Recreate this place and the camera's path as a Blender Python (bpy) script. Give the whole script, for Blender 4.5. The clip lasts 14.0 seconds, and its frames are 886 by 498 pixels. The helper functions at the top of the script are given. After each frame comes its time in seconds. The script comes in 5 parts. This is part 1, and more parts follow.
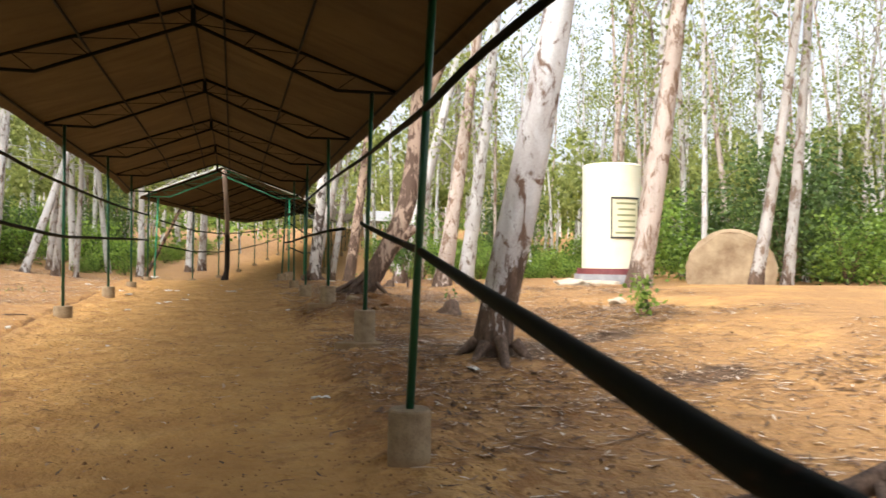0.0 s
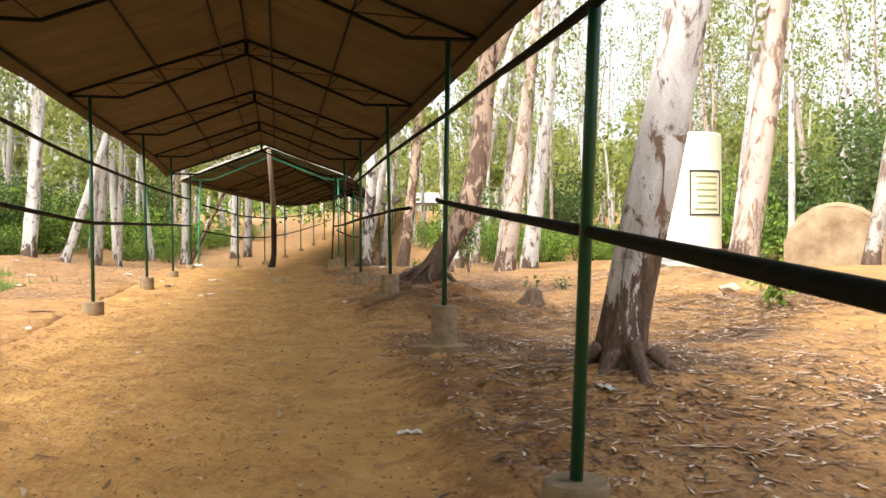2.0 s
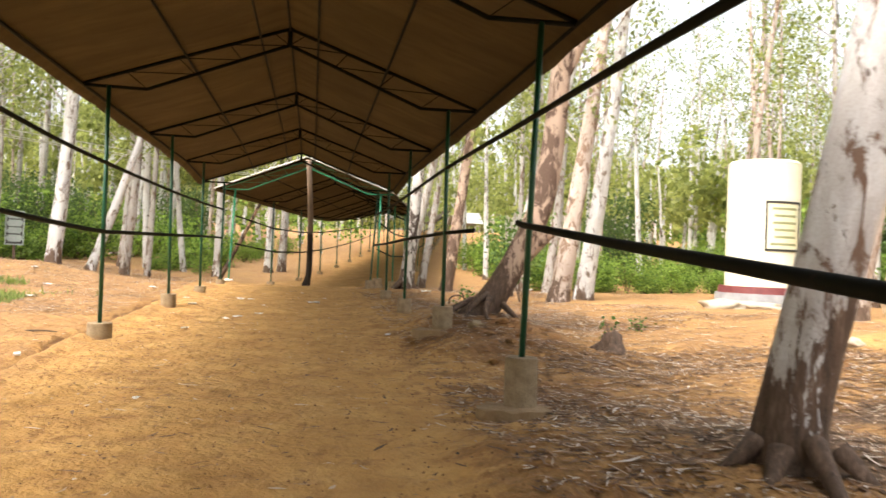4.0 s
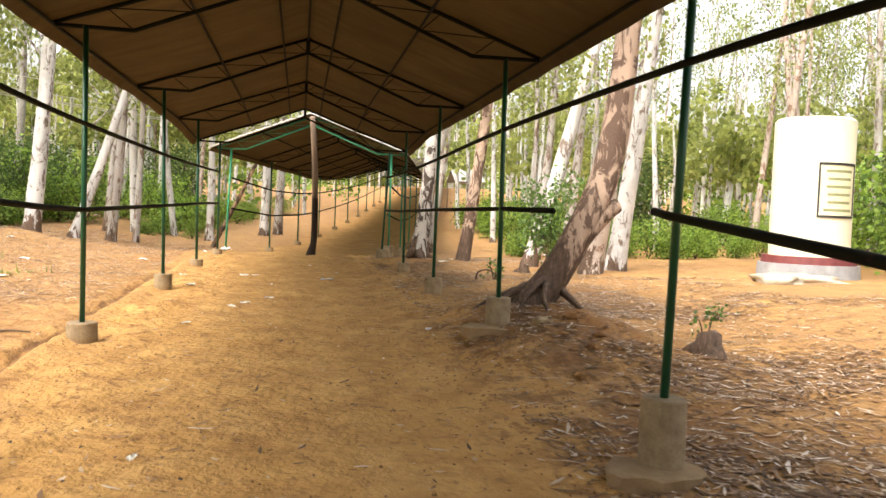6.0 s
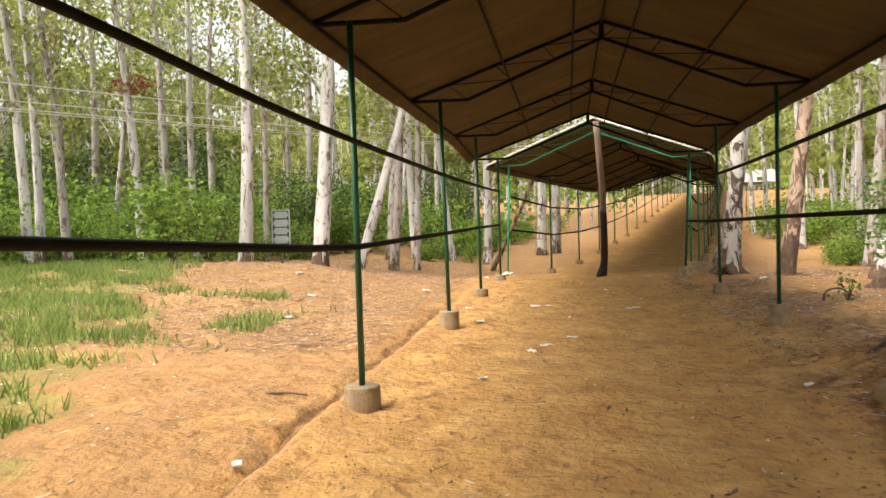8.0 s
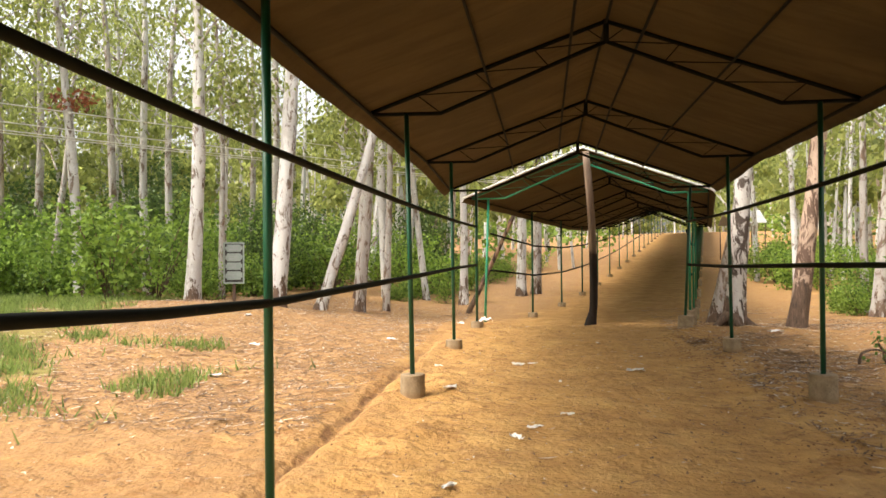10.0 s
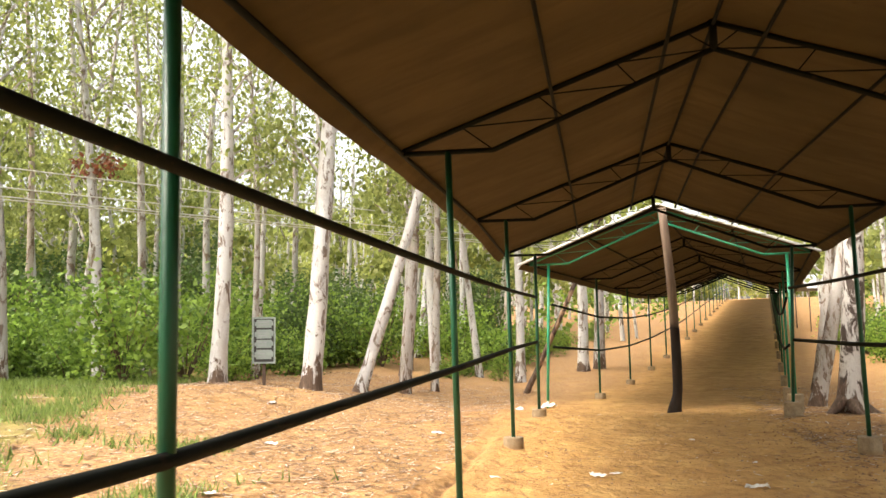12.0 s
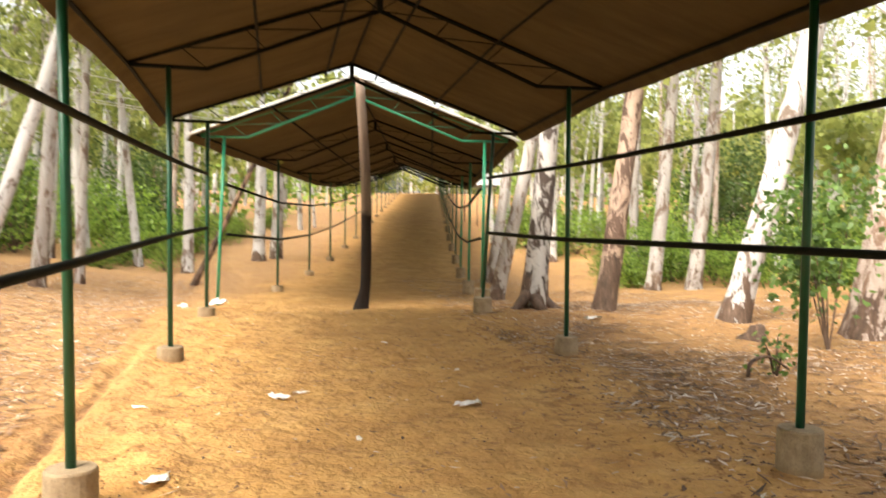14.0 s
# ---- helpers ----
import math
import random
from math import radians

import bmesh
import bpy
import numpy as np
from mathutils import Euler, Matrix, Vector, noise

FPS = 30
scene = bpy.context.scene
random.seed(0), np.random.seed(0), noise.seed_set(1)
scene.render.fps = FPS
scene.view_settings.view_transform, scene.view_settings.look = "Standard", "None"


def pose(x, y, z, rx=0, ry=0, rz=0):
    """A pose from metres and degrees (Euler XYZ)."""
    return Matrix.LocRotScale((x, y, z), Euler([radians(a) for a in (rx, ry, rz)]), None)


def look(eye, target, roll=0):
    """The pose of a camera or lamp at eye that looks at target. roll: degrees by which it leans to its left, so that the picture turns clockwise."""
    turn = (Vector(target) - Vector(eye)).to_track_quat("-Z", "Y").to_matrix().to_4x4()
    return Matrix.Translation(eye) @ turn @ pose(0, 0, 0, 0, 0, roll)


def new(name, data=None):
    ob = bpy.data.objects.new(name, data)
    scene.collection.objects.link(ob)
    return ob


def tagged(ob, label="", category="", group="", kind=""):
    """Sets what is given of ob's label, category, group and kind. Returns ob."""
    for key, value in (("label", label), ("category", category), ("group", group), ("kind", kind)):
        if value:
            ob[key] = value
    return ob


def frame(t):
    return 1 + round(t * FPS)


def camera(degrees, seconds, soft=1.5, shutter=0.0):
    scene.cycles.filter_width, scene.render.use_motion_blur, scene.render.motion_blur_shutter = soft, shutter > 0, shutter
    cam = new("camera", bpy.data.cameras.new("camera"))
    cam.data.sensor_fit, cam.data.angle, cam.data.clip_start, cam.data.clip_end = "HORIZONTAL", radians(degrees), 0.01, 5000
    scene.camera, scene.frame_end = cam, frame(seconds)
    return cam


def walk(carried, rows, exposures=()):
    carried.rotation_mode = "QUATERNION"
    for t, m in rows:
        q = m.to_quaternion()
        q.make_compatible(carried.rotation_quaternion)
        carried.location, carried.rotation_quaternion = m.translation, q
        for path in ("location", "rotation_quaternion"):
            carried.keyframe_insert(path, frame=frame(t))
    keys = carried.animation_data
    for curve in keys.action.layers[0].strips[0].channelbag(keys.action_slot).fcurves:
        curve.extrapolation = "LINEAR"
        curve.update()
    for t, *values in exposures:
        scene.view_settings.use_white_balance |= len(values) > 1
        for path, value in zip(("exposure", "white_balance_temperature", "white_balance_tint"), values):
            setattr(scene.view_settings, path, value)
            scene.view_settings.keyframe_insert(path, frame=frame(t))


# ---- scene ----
cam = camera(58.0, 14.0, 1.5, 0.4)
PATH = [
    (0, (0.502, -5.927, 1.024), (1.01, -3.992, 1.049), 0.6),
    (0.5, (0.492, -5.37, 0.958), (0.923, -3.418, 1.007), -0.0),
    (1, (0.45, -5.052, 0.979), (0.957, -3.118, 0.992), -1.7),
    (1.5, (0.509, -4.526, 1.023), (0.946, -2.575, 0.97), 0.1),
    (2, (0.434, -4.018, 1.037), (0.839, -2.059, 1.017), -0.3),
    (2.5, (0.459, -3.688, 1.044), (0.926, -1.743, 1.026), 1.3),
    (3, (0.467, -3.267, 1.086), (0.874, -1.311, 0.999), 2.1),
    (3.5, (0.396, -2.766, 1.122), (0.774, -0.802, 1.133), 1.8),
    (4, (0.396, -2.256, 1.131), (0.718, -0.282, 1.16), 2.3),
    (4.2, (0.431, -2.043, 1.153), (0.71, -0.063, 1.138), 2.9),
    (6.3, (-0.105, 0.104, 1.403), (0.253, 2.069, 1.316), 2.2),
    (6.5, (-0.137, 0.397, 1.393), (0.1, 2.38, 1.298), 1.7),
    (7, (-0.292, 0.938, 1.416), (-0.229, 2.931, 1.26), -0.7),
    (7.5, (-0.354, 1.401, 1.413), (-0.559, 3.385, 1.267), -2.5),
    (8, (-0.476, 1.886, 1.446), (-0.786, 3.861, 1.396), -1.5),
    (8.5, (-0.499, 2.361, 1.469), (-0.831, 4.333, 1.409), -1.0),
    (9, (-0.528, 2.853, 1.497), (-0.865, 4.824, 1.491), 0.0),
    (9.2, (-0.555, 3.072, 1.509), (-0.821, 5.054, 1.507), -0.0),
    (11.3, (-0.918, 5.256, 1.609), (-1.172, 7.238, 1.713), -1.2),
    (11.5, (-0.966, 5.478, 1.641), (-1.237, 7.456, 1.748), -2.2),
    (12, (-0.94, 6.03, 1.665), (-1.318, 7.982, 1.875), -0.9),
    (12.5, (-0.973, 6.516, 1.687), (-1.097, 8.503, 1.878), -1.3),
    (13, (-0.912, 7.053, 1.661), (-0.866, 9.05, 1.763), -1.5),
    (13.5, (-0.901, 7.55, 1.62), (-0.7, 9.539, 1.671), -0.1),
    (14, (-1.058, 8.019, 1.628), (-0.645, 9.975, 1.561), 0.9),
]
walk(cam, [(t, look(eye, target, roll)) for t, eye, target, roll in PATH],
     [(0, 1.22, 6500, 10), (1.5, 1.55, 6700, 10), (4, 1.62, 6900, 10), (7, 1.6, 7100, 10), (8, 1.36, 7100, 10), (9, 1.32, 7100, 10), (12.5, 1.72, 7100, 10), (14, 1.76, 7150, 10)])

# ---- light ----
world = bpy.data.worlds.new("overcast_sky")
scene.world = world
world.use_nodes = True
nt = world.node_tree
sky = nt.nodes.new("ShaderNodeTexSky")
sky.sky_type = "NISHITA"
sky.sun_disc = False
sky.sun_elevation, sky.sun_rotation = radians(53), radians(231)
sky.air_density, sky.dust_density, sky.ozone_density = 1.0, 6.0, 0.6
nt.nodes["Background"].inputs[1].default_value = 0.15
haze = nt.nodes.new("ShaderNodeHueSaturation")
haze.inputs["Saturation"].default_value, haze.inputs["Value"].default_value = 0.4, 1.15
nt.links.new(sky.outputs[0], haze.inputs["Color"])
nt.links.new(haze.outputs[0], nt.nodes["Background"].inputs[0])
sun = new("sun", bpy.data.lights.new("sun", "SUN"))
sun.data.energy, sun.data.angle, sun.data.color = 0.6, radians(55), (1.0, 0.95, 0.86)
sun.matrix_world = look((-21, -17, 36), (0, 0, 0))


# ---- materials ----
class Mat:
    """A node material with a few shorthands."""

    def __init__(self, name, rough=0.7, metal=0.0):
        self.m = bpy.data.materials.new(name)
        self.m.use_nodes = True
        self.t = self.m.node_tree
        self.b = self.t.nodes["Principled BSDF"]
        self.b.inputs["Roughness"].default_value = rough
        self.b.inputs["Metallic"].default_value = metal
        co = self.t.nodes.new("ShaderNodeTexCoord")
        self.obj = co.outputs["Object"]

    def node(self, kind, **sockets):
        n = self.t.nodes.new(kind)
        for k, v in sockets.items():
            self.put(n.inputs[k.replace("_", " ")], v)
        return n

    def put(self, socket, v):
        if isinstance(v, bpy.types.NodeSocket):
            self.t.links.new(v, socket)
        else:
            socket.default_value = v

    def coords(self, scale=(1, 1, 1), source=None):
        n = self.t.nodes.new("ShaderNodeMapping")
        self.t.links.new(source or self.obj, n.inputs[0])
        n.inputs["Scale"].default_value = scale
        return n.outputs[0]

    def world_coords(self):
        return self.t.nodes.new("ShaderNodeNewGeometry").outputs["Position"]

    def noise(self, scale, vec=None, detail=4.0, rough=0.55, distort=0.0):
        n = self.node("ShaderNodeTexNoise", Vector=vec or self.obj, Scale=scale, Detail=detail, Roughness=rough, Distortion=distort)
        return n.outputs[0]

    def voronoi(self, scale, vec=None, out="Distance"):
        return self.node("ShaderNodeTexVoronoi", Vector=vec or self.obj, Scale=scale).outputs[out]

    def ramp(self, fac, *stops):
        n = self.t.nodes.new("ShaderNodeValToRGB")
        self.t.links.new(fac, n.inputs[0])
        e = n.color_ramp.elements
        while len(e) < len(stops):
            e.new(0.5)
        for el, (p, c) in zip(e, stops):
            el.position = p
            el.color = (c, c, c, 1) if isinstance(c, (int, float)) else (*c, 1)
        return n.outputs[0]

    def mix(self, fac, a, b, how="MIX"):
        n = self.t.nodes.new("ShaderNodeMix")
        n.data_type, n.blend_type = "RGBA", how
        for s, v in ((n.inputs[0], fac), (n.inputs[6], a), (n.inputs[7], b)):
            if isinstance(v, tuple):
                v = (*v, 1)
            self.put(s, v)
        return n.outputs[2]

    def math(self, op, a, b=0.0):
        n = self.t.nodes.new("ShaderNodeMath")
        n.operation = op
        self.put(n.inputs[0], a), self.put(n.inputs[1], b)
        return n.outputs[0]

    def axis(self, vec, k):
        n = self.t.nodes.new("ShaderNodeSeparateXYZ")
        self.t.links.new(vec, n.inputs[0])
        return n.outputs[k]

    def random(self):
        return self.t.nodes.new("ShaderNodeObjectInfo").outputs["Random"]

    def island(self):
        return self.t.nodes.new("ShaderNodeNewGeometry").outputs["Random Per Island"]

    def colour(self, v):
        self.put(self.b.inputs["Base Color"], (*v, 1) if isinstance(v, tuple) else v)
        return self

    def rough(self, v):
        self.put(self.b.inputs["Roughness"], v)
        return self

    def bump(self, h, strength=0.4, depth=0.01):
        n = self.node("ShaderNodeBump", Height=h, Strength=strength, Distance=depth)
        self.t.links.new(n.outputs[0], self.b.inputs["Normal"])
        return self

    def leafy(self, amount, tint):
        """Lets part of the light through the sheet."""
        tr = self.node("ShaderNodeBsdfTranslucent")
        self.put(tr.inputs[0], (*tint, 1) if isinstance(tint, tuple) else tint)
        mx = self.t.nodes.new("ShaderNodeMixShader")
        mx.inputs[0].default_value = amount
        self.t.links.new(self.b.outputs[0], mx.inputs[1])
        self.t.links.new(tr.outputs[0], mx.inputs[2])
        self.t.links.new(mx.outputs[0], self.t.nodes["Material Output"].inputs[0])
        return self


def soil_material():
    m = Mat("sandy_soil", 0.95)
    p = m.world_coords()
    wide, mid, fine = m.noise(0.35, p, 5), m.noise(2.2, p, 6, 0.6), m.noise(24, p, 6, 0.7)
    tone = m.ramp(mid, (0.25, (0.38, 0.195, 0.056)), (0.5, (0.54, 0.305, 0.098)), (0.8, (0.66, 0.41, 0.155)))
    bend = m.math("MULTIPLY", m.math("MAXIMUM", m.math("SUBTRACT", m.axis(p, 1), 20.0), 0.0), 0.194)
    x = m.math("SUBTRACT", m.axis(p, 0), bend)
    path = m.math("MULTIPLY", m.ramp(m.math("ADD", m.math("ABSOLUTE", m.math("MULTIPLY", x, 0.1)), m.math("MULTIPLY", m.math("SUBTRACT", mid, 0.5), 0.16)),
                                     (0.17, 1.0), (0.27, 0.0)), 1.0)
    litter = m.ramp(m.noise(0.7, p, 6, 0.7), (0.3, 0.0), (0.52, 1.0))
    litter = m.math("MULTIPLY", litter, m.math("SUBTRACT", 1.0, path))
    bank = m.math("MULTIPLY", m.ramp(m.math("ADD", m.math("MULTIPLY", x, 0.1), m.math("MULTIPLY", m.math("SUBTRACT", mid, 0.5), 0.12)), (0.19, 0.0), (0.26, 1.0), (0.52, 1.0), (0.75, 0.0)), m.ramp(m.noise(0.5, p, 6, 0.7), (0.26, 0.25), (0.5, 1.0)))
    litter = m.math("MAXIMUM", litter, bank)
    brown = m.ramp(m.noise(38, p, 4, 0.8), (0.3, (0.15, 0.078, 0.032)), (0.5, (0.33, 0.18, 0.074)), (0.75, (0.48, 0.295, 0.135)))
    c = m.mix(m.math("MULTIPLY", litter, 0.85), tone, brown)
    # freshly dug damp earth along the footings of one side
    y = m.axis(p, 1)
    strip = m.ramp(m.math("MULTIPLY", x, 0.1), (0.12, 0.0), (0.17, 1.0), (0.30, 1.0), (0.42, 0.0))
    stretch = m.ramp(m.math("MULTIPLY", m.math("ADD", y, 6.0), 0.05), (0.1, 0.0), (0.25, 1.0), (0.75, 1.0), (0.85, 0.0))
    dug = m.math("MULTIPLY", m.math("MULTIPLY", strip, stretch), m.ramp(m.noise(1.6, p, 8, 0.75), (0.5, 0.0), (0.57, 0.75)))
    c = m.mix(dug, c, m.ramp(m.noise(11, p, 5, 0.7), (0.3, (0.07, 0.032, 0.014)), (0.7, (0.24, 0.11, 0.042))))
    line = m.math("ADD", m.math("ADD", x, 6.3), m.math("MULTIPLY", m.math("SUBTRACT", m.axis(p, 1), 10.5), 0.42))
    green = m.ramp(m.math("ADD", m.math("MULTIPLY", line, 0.1), m.math("MULTIPLY", m.math("SUBTRACT", m.noise(0.9, p, 5, 0.65), 0.5), 0.5)), (0.0, 1.0), (0.06, 0.0))
    flat = m.ramp(m.math("MULTIPLY", m.axis(p, 1), 0.025), (0.1, 0.0), (0.16, 1.0))
    c = m.mix(m.math("MULTIPLY", m.math("MULTIPLY", green, flat), 0.6), c, m.ramp(fine, (0.3, (0.09, 0.13, 0.025)), (0.7, (0.20, 0.29, 0.06))))
    c = m.mix(m.ramp(fine, (0.35, 0.2), (0.6, 0.0)), c, (0.26, 0.13, 0.045))
    c = m.mix(m.ramp(m.noise(5.5, p, 4, 0.6), (0.6, 0.0), (0.69, 0.65)), c, (0.27, 0.135, 0.045))
    c = m.mix(m.ramp(m.noise(11, p, 4, 0.6, 0.6), (0.64, 0.0), (0.68, 0.7)), c, (0.2, 0.095, 0.035))
    c = m.mix(m.ramp(wide, (0.35, 0.0), (0.7, 0.35)), c, (0.30, 0.16, 0.055))
    def spot(cx, cy, rx, ry):
        ex, ey = m.math("MULTIPLY", m.math("SUBTRACT", m.axis(p, 0), cx), 1 / rx), m.math("MULTIPLY", m.math("SUBTRACT", y, cy), 1 / ry)
        d = m.math("SQRT", m.math("ADD", m.math("MULTIPLY", ex, ex), m.math("MULTIPLY", ey, ey)))
        return m.ramp(m.math("ADD", d, m.math("MULTIPLY", m.math("SUBTRACT", m.noise(2.6, p, 7, 0.75), 0.5), 2.2)), (0.6, 1.0), (0.95, 0.0))

    # black mulch round a stem and on the bank, red earth dug up round two footings
    mulch = m.math("MAXIMUM", spot(3.5, 2.5, 1.0, 1.2), m.math("MAXIMUM", spot(5.2, 3.6, 0.9, 0.5), spot(5.1, 1.0, 0.7, 0.4)))
    c = m.mix(m.math("MULTIPLY", mulch, 0.85), c, m.ramp(fine, (0.35, (0.035, 0.024, 0.018)), (0.65, (0.13, 0.08, 0.05))))
    earth = m.math("MAXIMUM", spot(2.7, 8.2, 1.2, 1.9), m.math("MAXIMUM", spot(1.75, 1.0, 0.6, 2.6), spot(2.6, 4.9, 0.9, 1.0)))
    c = m.mix(m.math("MULTIPLY", earth, 0.65), c, m.ramp(m.noise(13, p, 6, 0.75), (0.36, (0.07, 0.03, 0.012)), (0.52, (0.22, 0.1, 0.036)), (0.7, (0.36, 0.18, 0.065))))
    sides = m.ramp(m.math("MULTIPLY", m.math("ABSOLUTE", x), 0.1), (0.06, 0.25), (0.15, 1.0), (0.3, 1.0), (0.5, 0.4))
    turned = m.ramp(m.noise(4.6, p, 9, 0.72, 0.4), (0.545, 0.0), (0.59, 0.8))
    c = m.mix(m.math("MULTIPLY", turned, sides), c, (0.25, 0.115, 0.036))
    c = m.mix(m.math("MULTIPLY", path, m.ramp(m.noise(1.3, p, 7, 0.7), (0.52, 0.0), (0.66, 0.45))), c, (0.70, 0.44, 0.175))
    # the clearing's far side: fallen leaves trodden into reddish dust
    dusty = m.math("MULTIPLY", m.ramp(m.math("MULTIPLY", x, -0.1), (0.26, 0.0), (0.36, 1.0)), m.ramp(m.math("MULTIPLY", y, 0.05), (0.46, 0.0), (0.6, 1.0)))
    dusty = m.math("MULTIPLY", dusty, m.ramp(m.noise(1.0, p, 8, 0.75), (0.36, 0.2), (0.55, 0.85)))
    c = m.mix(m.math("MULTIPLY", dusty, m.math("SUBTRACT", 1.0, m.math("MULTIPLY", green, flat))), c, m.ramp(m.noise(16, p, 6, 0.8), (0.36, (0.14, 0.072, 0.034)), (0.5, (0.36, 0.2, 0.09)), (0.66, (0.58, 0.37, 0.18))))
    # a narrow furrow with darker crumbs beside the footings of the other side
    off = m.math("ABSOLUTE", m.math("ADD", m.math("ADD", x, 2.52), m.math("MULTIPLY", m.math("SUBTRACT", m.noise(0.8, p, 4, 0.6), 0.5), 0.3)))
    run = m.ramp(m.math("MULTIPLY", m.math("ADD", y, 4.0), 0.04), (0.12, 0.0), (0.2, 1.0), (0.75, 1.0), (0.85, 0.0))
    furrow = m.math("MULTIPLY", m.math("MULTIPLY", m.ramp(off, (0.025, 1.0), (0.06, 0.0)), run), m.ramp(m.noise(4, p, 5, 0.7), (0.36, 0.1), (0.5, 0.85)))
    c = m.mix(furrow, c, (0.15, 0.07, 0.026))
    m.colour(c)
    h = m.math("ADD", m.math("MULTIPLY", mid, 1.2), m.math("ADD", m.math("MULTIPLY", fine, 0.06), m.math("MULTIPLY", m.noise(6, p, 5, 0.6), 1.5)))
    m.bump(h, 0.7, 0.085)
    return m.m


def bark_material(name, pale, patch, cover, foot):
    m = Mat(name, 0.8)
    r = m.random()
    shift = m.t.nodes.new("ShaderNodeVectorMath")
    shift.operation = "ADD"
    m.t.links.new(m.obj, shift.inputs[0])
    k = m.math("MULTIPLY", r, 57.0)
    comb = m.t.nodes.new("ShaderNodeCombineXYZ")
    m.put(comb.inputs[0], k), m.put(comb.inputs[2], k)
    m.t.links.new(comb.outputs[0], shift.inputs[1])
    v = shift.outputs[0]
    tall = m.coords((1, 1, 0.42), v)
    flakes = m.noise(5.0, tall, 8, 0.7, 0.9)
    wash = m.noise(2.6, tall, 4, 0.6, 0.6)
    stripes = m.noise(16, m.coords((1, 1, 0.1), v), 4, 0.6)
    grain = m.noise(60, v, 4, 0.7)
    base = m.mix(m.ramp(stripes, (0.3, 0.0), (0.75, 0.6)), pale, tuple(c * 0.72 for c in pale))
    base = m.mix(m.ramp(wash, (0.47, 0.0), (0.53, 0.55)), base, tuple(0.55 * a + 0.45 * b for a, b in zip(pale, patch)))
    c = m.mix(m.ramp(flakes, (cover, 0.0), (cover + 0.06, 1.0)), base, patch)
    dark = m.ramp(m.noise(7.5, tall, 4, 0.6), (0.66, 0.0), (0.69, 0.85))
    c = m.mix(dark, c, (0.07, 0.045, 0.035))
    # old dark bark left standing round the foot, torn off in strips above
    z = m.math("ADD", m.axis(m.obj, 2), m.math("MULTIPLY", m.math("SUBTRACT", m.noise(4.5, m.coords((1, 1, 0.3), v), 9, 0.72, 0.5), 0.5), 4.2))
    husk = m.ramp(m.noise(22, m.coords((1, 1, 0.18), v), 6, 0.7), (0.32, (0.03, 0.018, 0.012)), (0.55, (0.11, 0.066, 0.044)), (0.75, (0.24, 0.165, 0.12)))
    c = m.mix(m.ramp(m.math("MULTIPLY", z, 0.25), (0.02 + 0.09 * foot, 1.0), (0.035 + 0.09 * foot, 0.0)), c, husk)
    c = m.mix(m.ramp(grain, (0.3, 0.3), (0.6, 0.0)), c, (0.2, 0.14, 0.1))
    m.colour(c)
    m.bump(m.math("ADD", m.ramp(flakes, (cover, 0.0), (cover + 0.03, 0.5)), m.math("MULTIPLY", m.math("ADD", stripes, grain), 0.4)), 0.6, 0.02)
    return m.m


def leaf_material(name, dark, light, through_=0.4):
    m = Mat(name, 0.55)
    k = m.island()
    c = m.ramp(k, (0.0, dark), (0.6, light), (1.0, tuple(min(1, v * 1.35) for v in light)))
    c = m.mix(m.math("MULTIPLY", m.random(), 0.35), c, tuple(0.7 * v for v in dark))
    m.colour(c)
    m.leafy(through_, m.mix(0.0, c, c))
    return m.m


def paint_material(name, colour, worn, amount=0.62, rough=0.4):
    m = Mat(name, rough)
    n = m.noise(14, None, 5, 0.65)
    c = m.mix(m.ramp(n, (amount, 0.0), (amount + 0.06, 1.0)), colour, worn)
    c = m.mix(m.ramp(m.noise(3, None, 3), (0.3, 0.35), (0.7, 0.0)), c, tuple(0.5 * v for v in colour))
    m.colour(c).bump(n, 0.2, 0.003)
    m.b.inputs["Specular IOR Level"].default_value = 0.5 if rough < 0.6 else 0.15
    return m.m


def canvas_material():
    m = Mat("brown_canvas", 0.9)
    v = m.obj
    weave = m.noise(160, v, 2)
    cloud = m.noise(0.9, v, 5, 0.6)
    streak = m.noise(2.2, m.coords((0.35, 2.2, 1), v), 5, 0.6)
    c = m.ramp(cloud, (0.3, (0.05, 0.036, 0.017)), (0.7, (0.115, 0.083, 0.04)))
    c = m.mix(m.ramp(streak, (0.45, 0.0), (0.68, 0.65)), c, (0.034, 0.023, 0.011))
    spots = m.ramp(m.noise(3.4, m.coords((1, 1.6, 1), v), 3, 0.5), (0.73, 0.0), (0.76, 0.8))
    c = m.mix(spots, c, (0.04, 0.025, 0.012))
    m.colour(c).bump(m.math("ADD", m.math("MULTIPLY", weave, 0.15), m.noise(1.6, v, 4)), 0.35, 0.04)
    m.leafy(0.3, m.mix(0.6, c, (0.25, 0.16, 0.058)))
    return m.m


def concrete_material():
    m = Mat("rough_concrete", 0.95)
    n, f = m.noise(9, None, 5, 0.6), m.noise(70, None, 5, 0.75)
    c = m.ramp(n, (0.3, (0.23, 0.165, 0.1)), (0.7, (0.38, 0.29, 0.185)))
    c = m.mix(m.ramp(f, (0.35, 0.4), (0.5, 0.0)), c, (0.13, 0.105, 0.08))
    c = m.mix(m.ramp(m.axis(m.obj, 2), (0.0, 0.45), (0.05, 0.0)), c, (0.30, 0.18, 0.08))
    m.colour(c).bump(m.math("ADD", n, f), 0.6, 0.012)
    return m.m


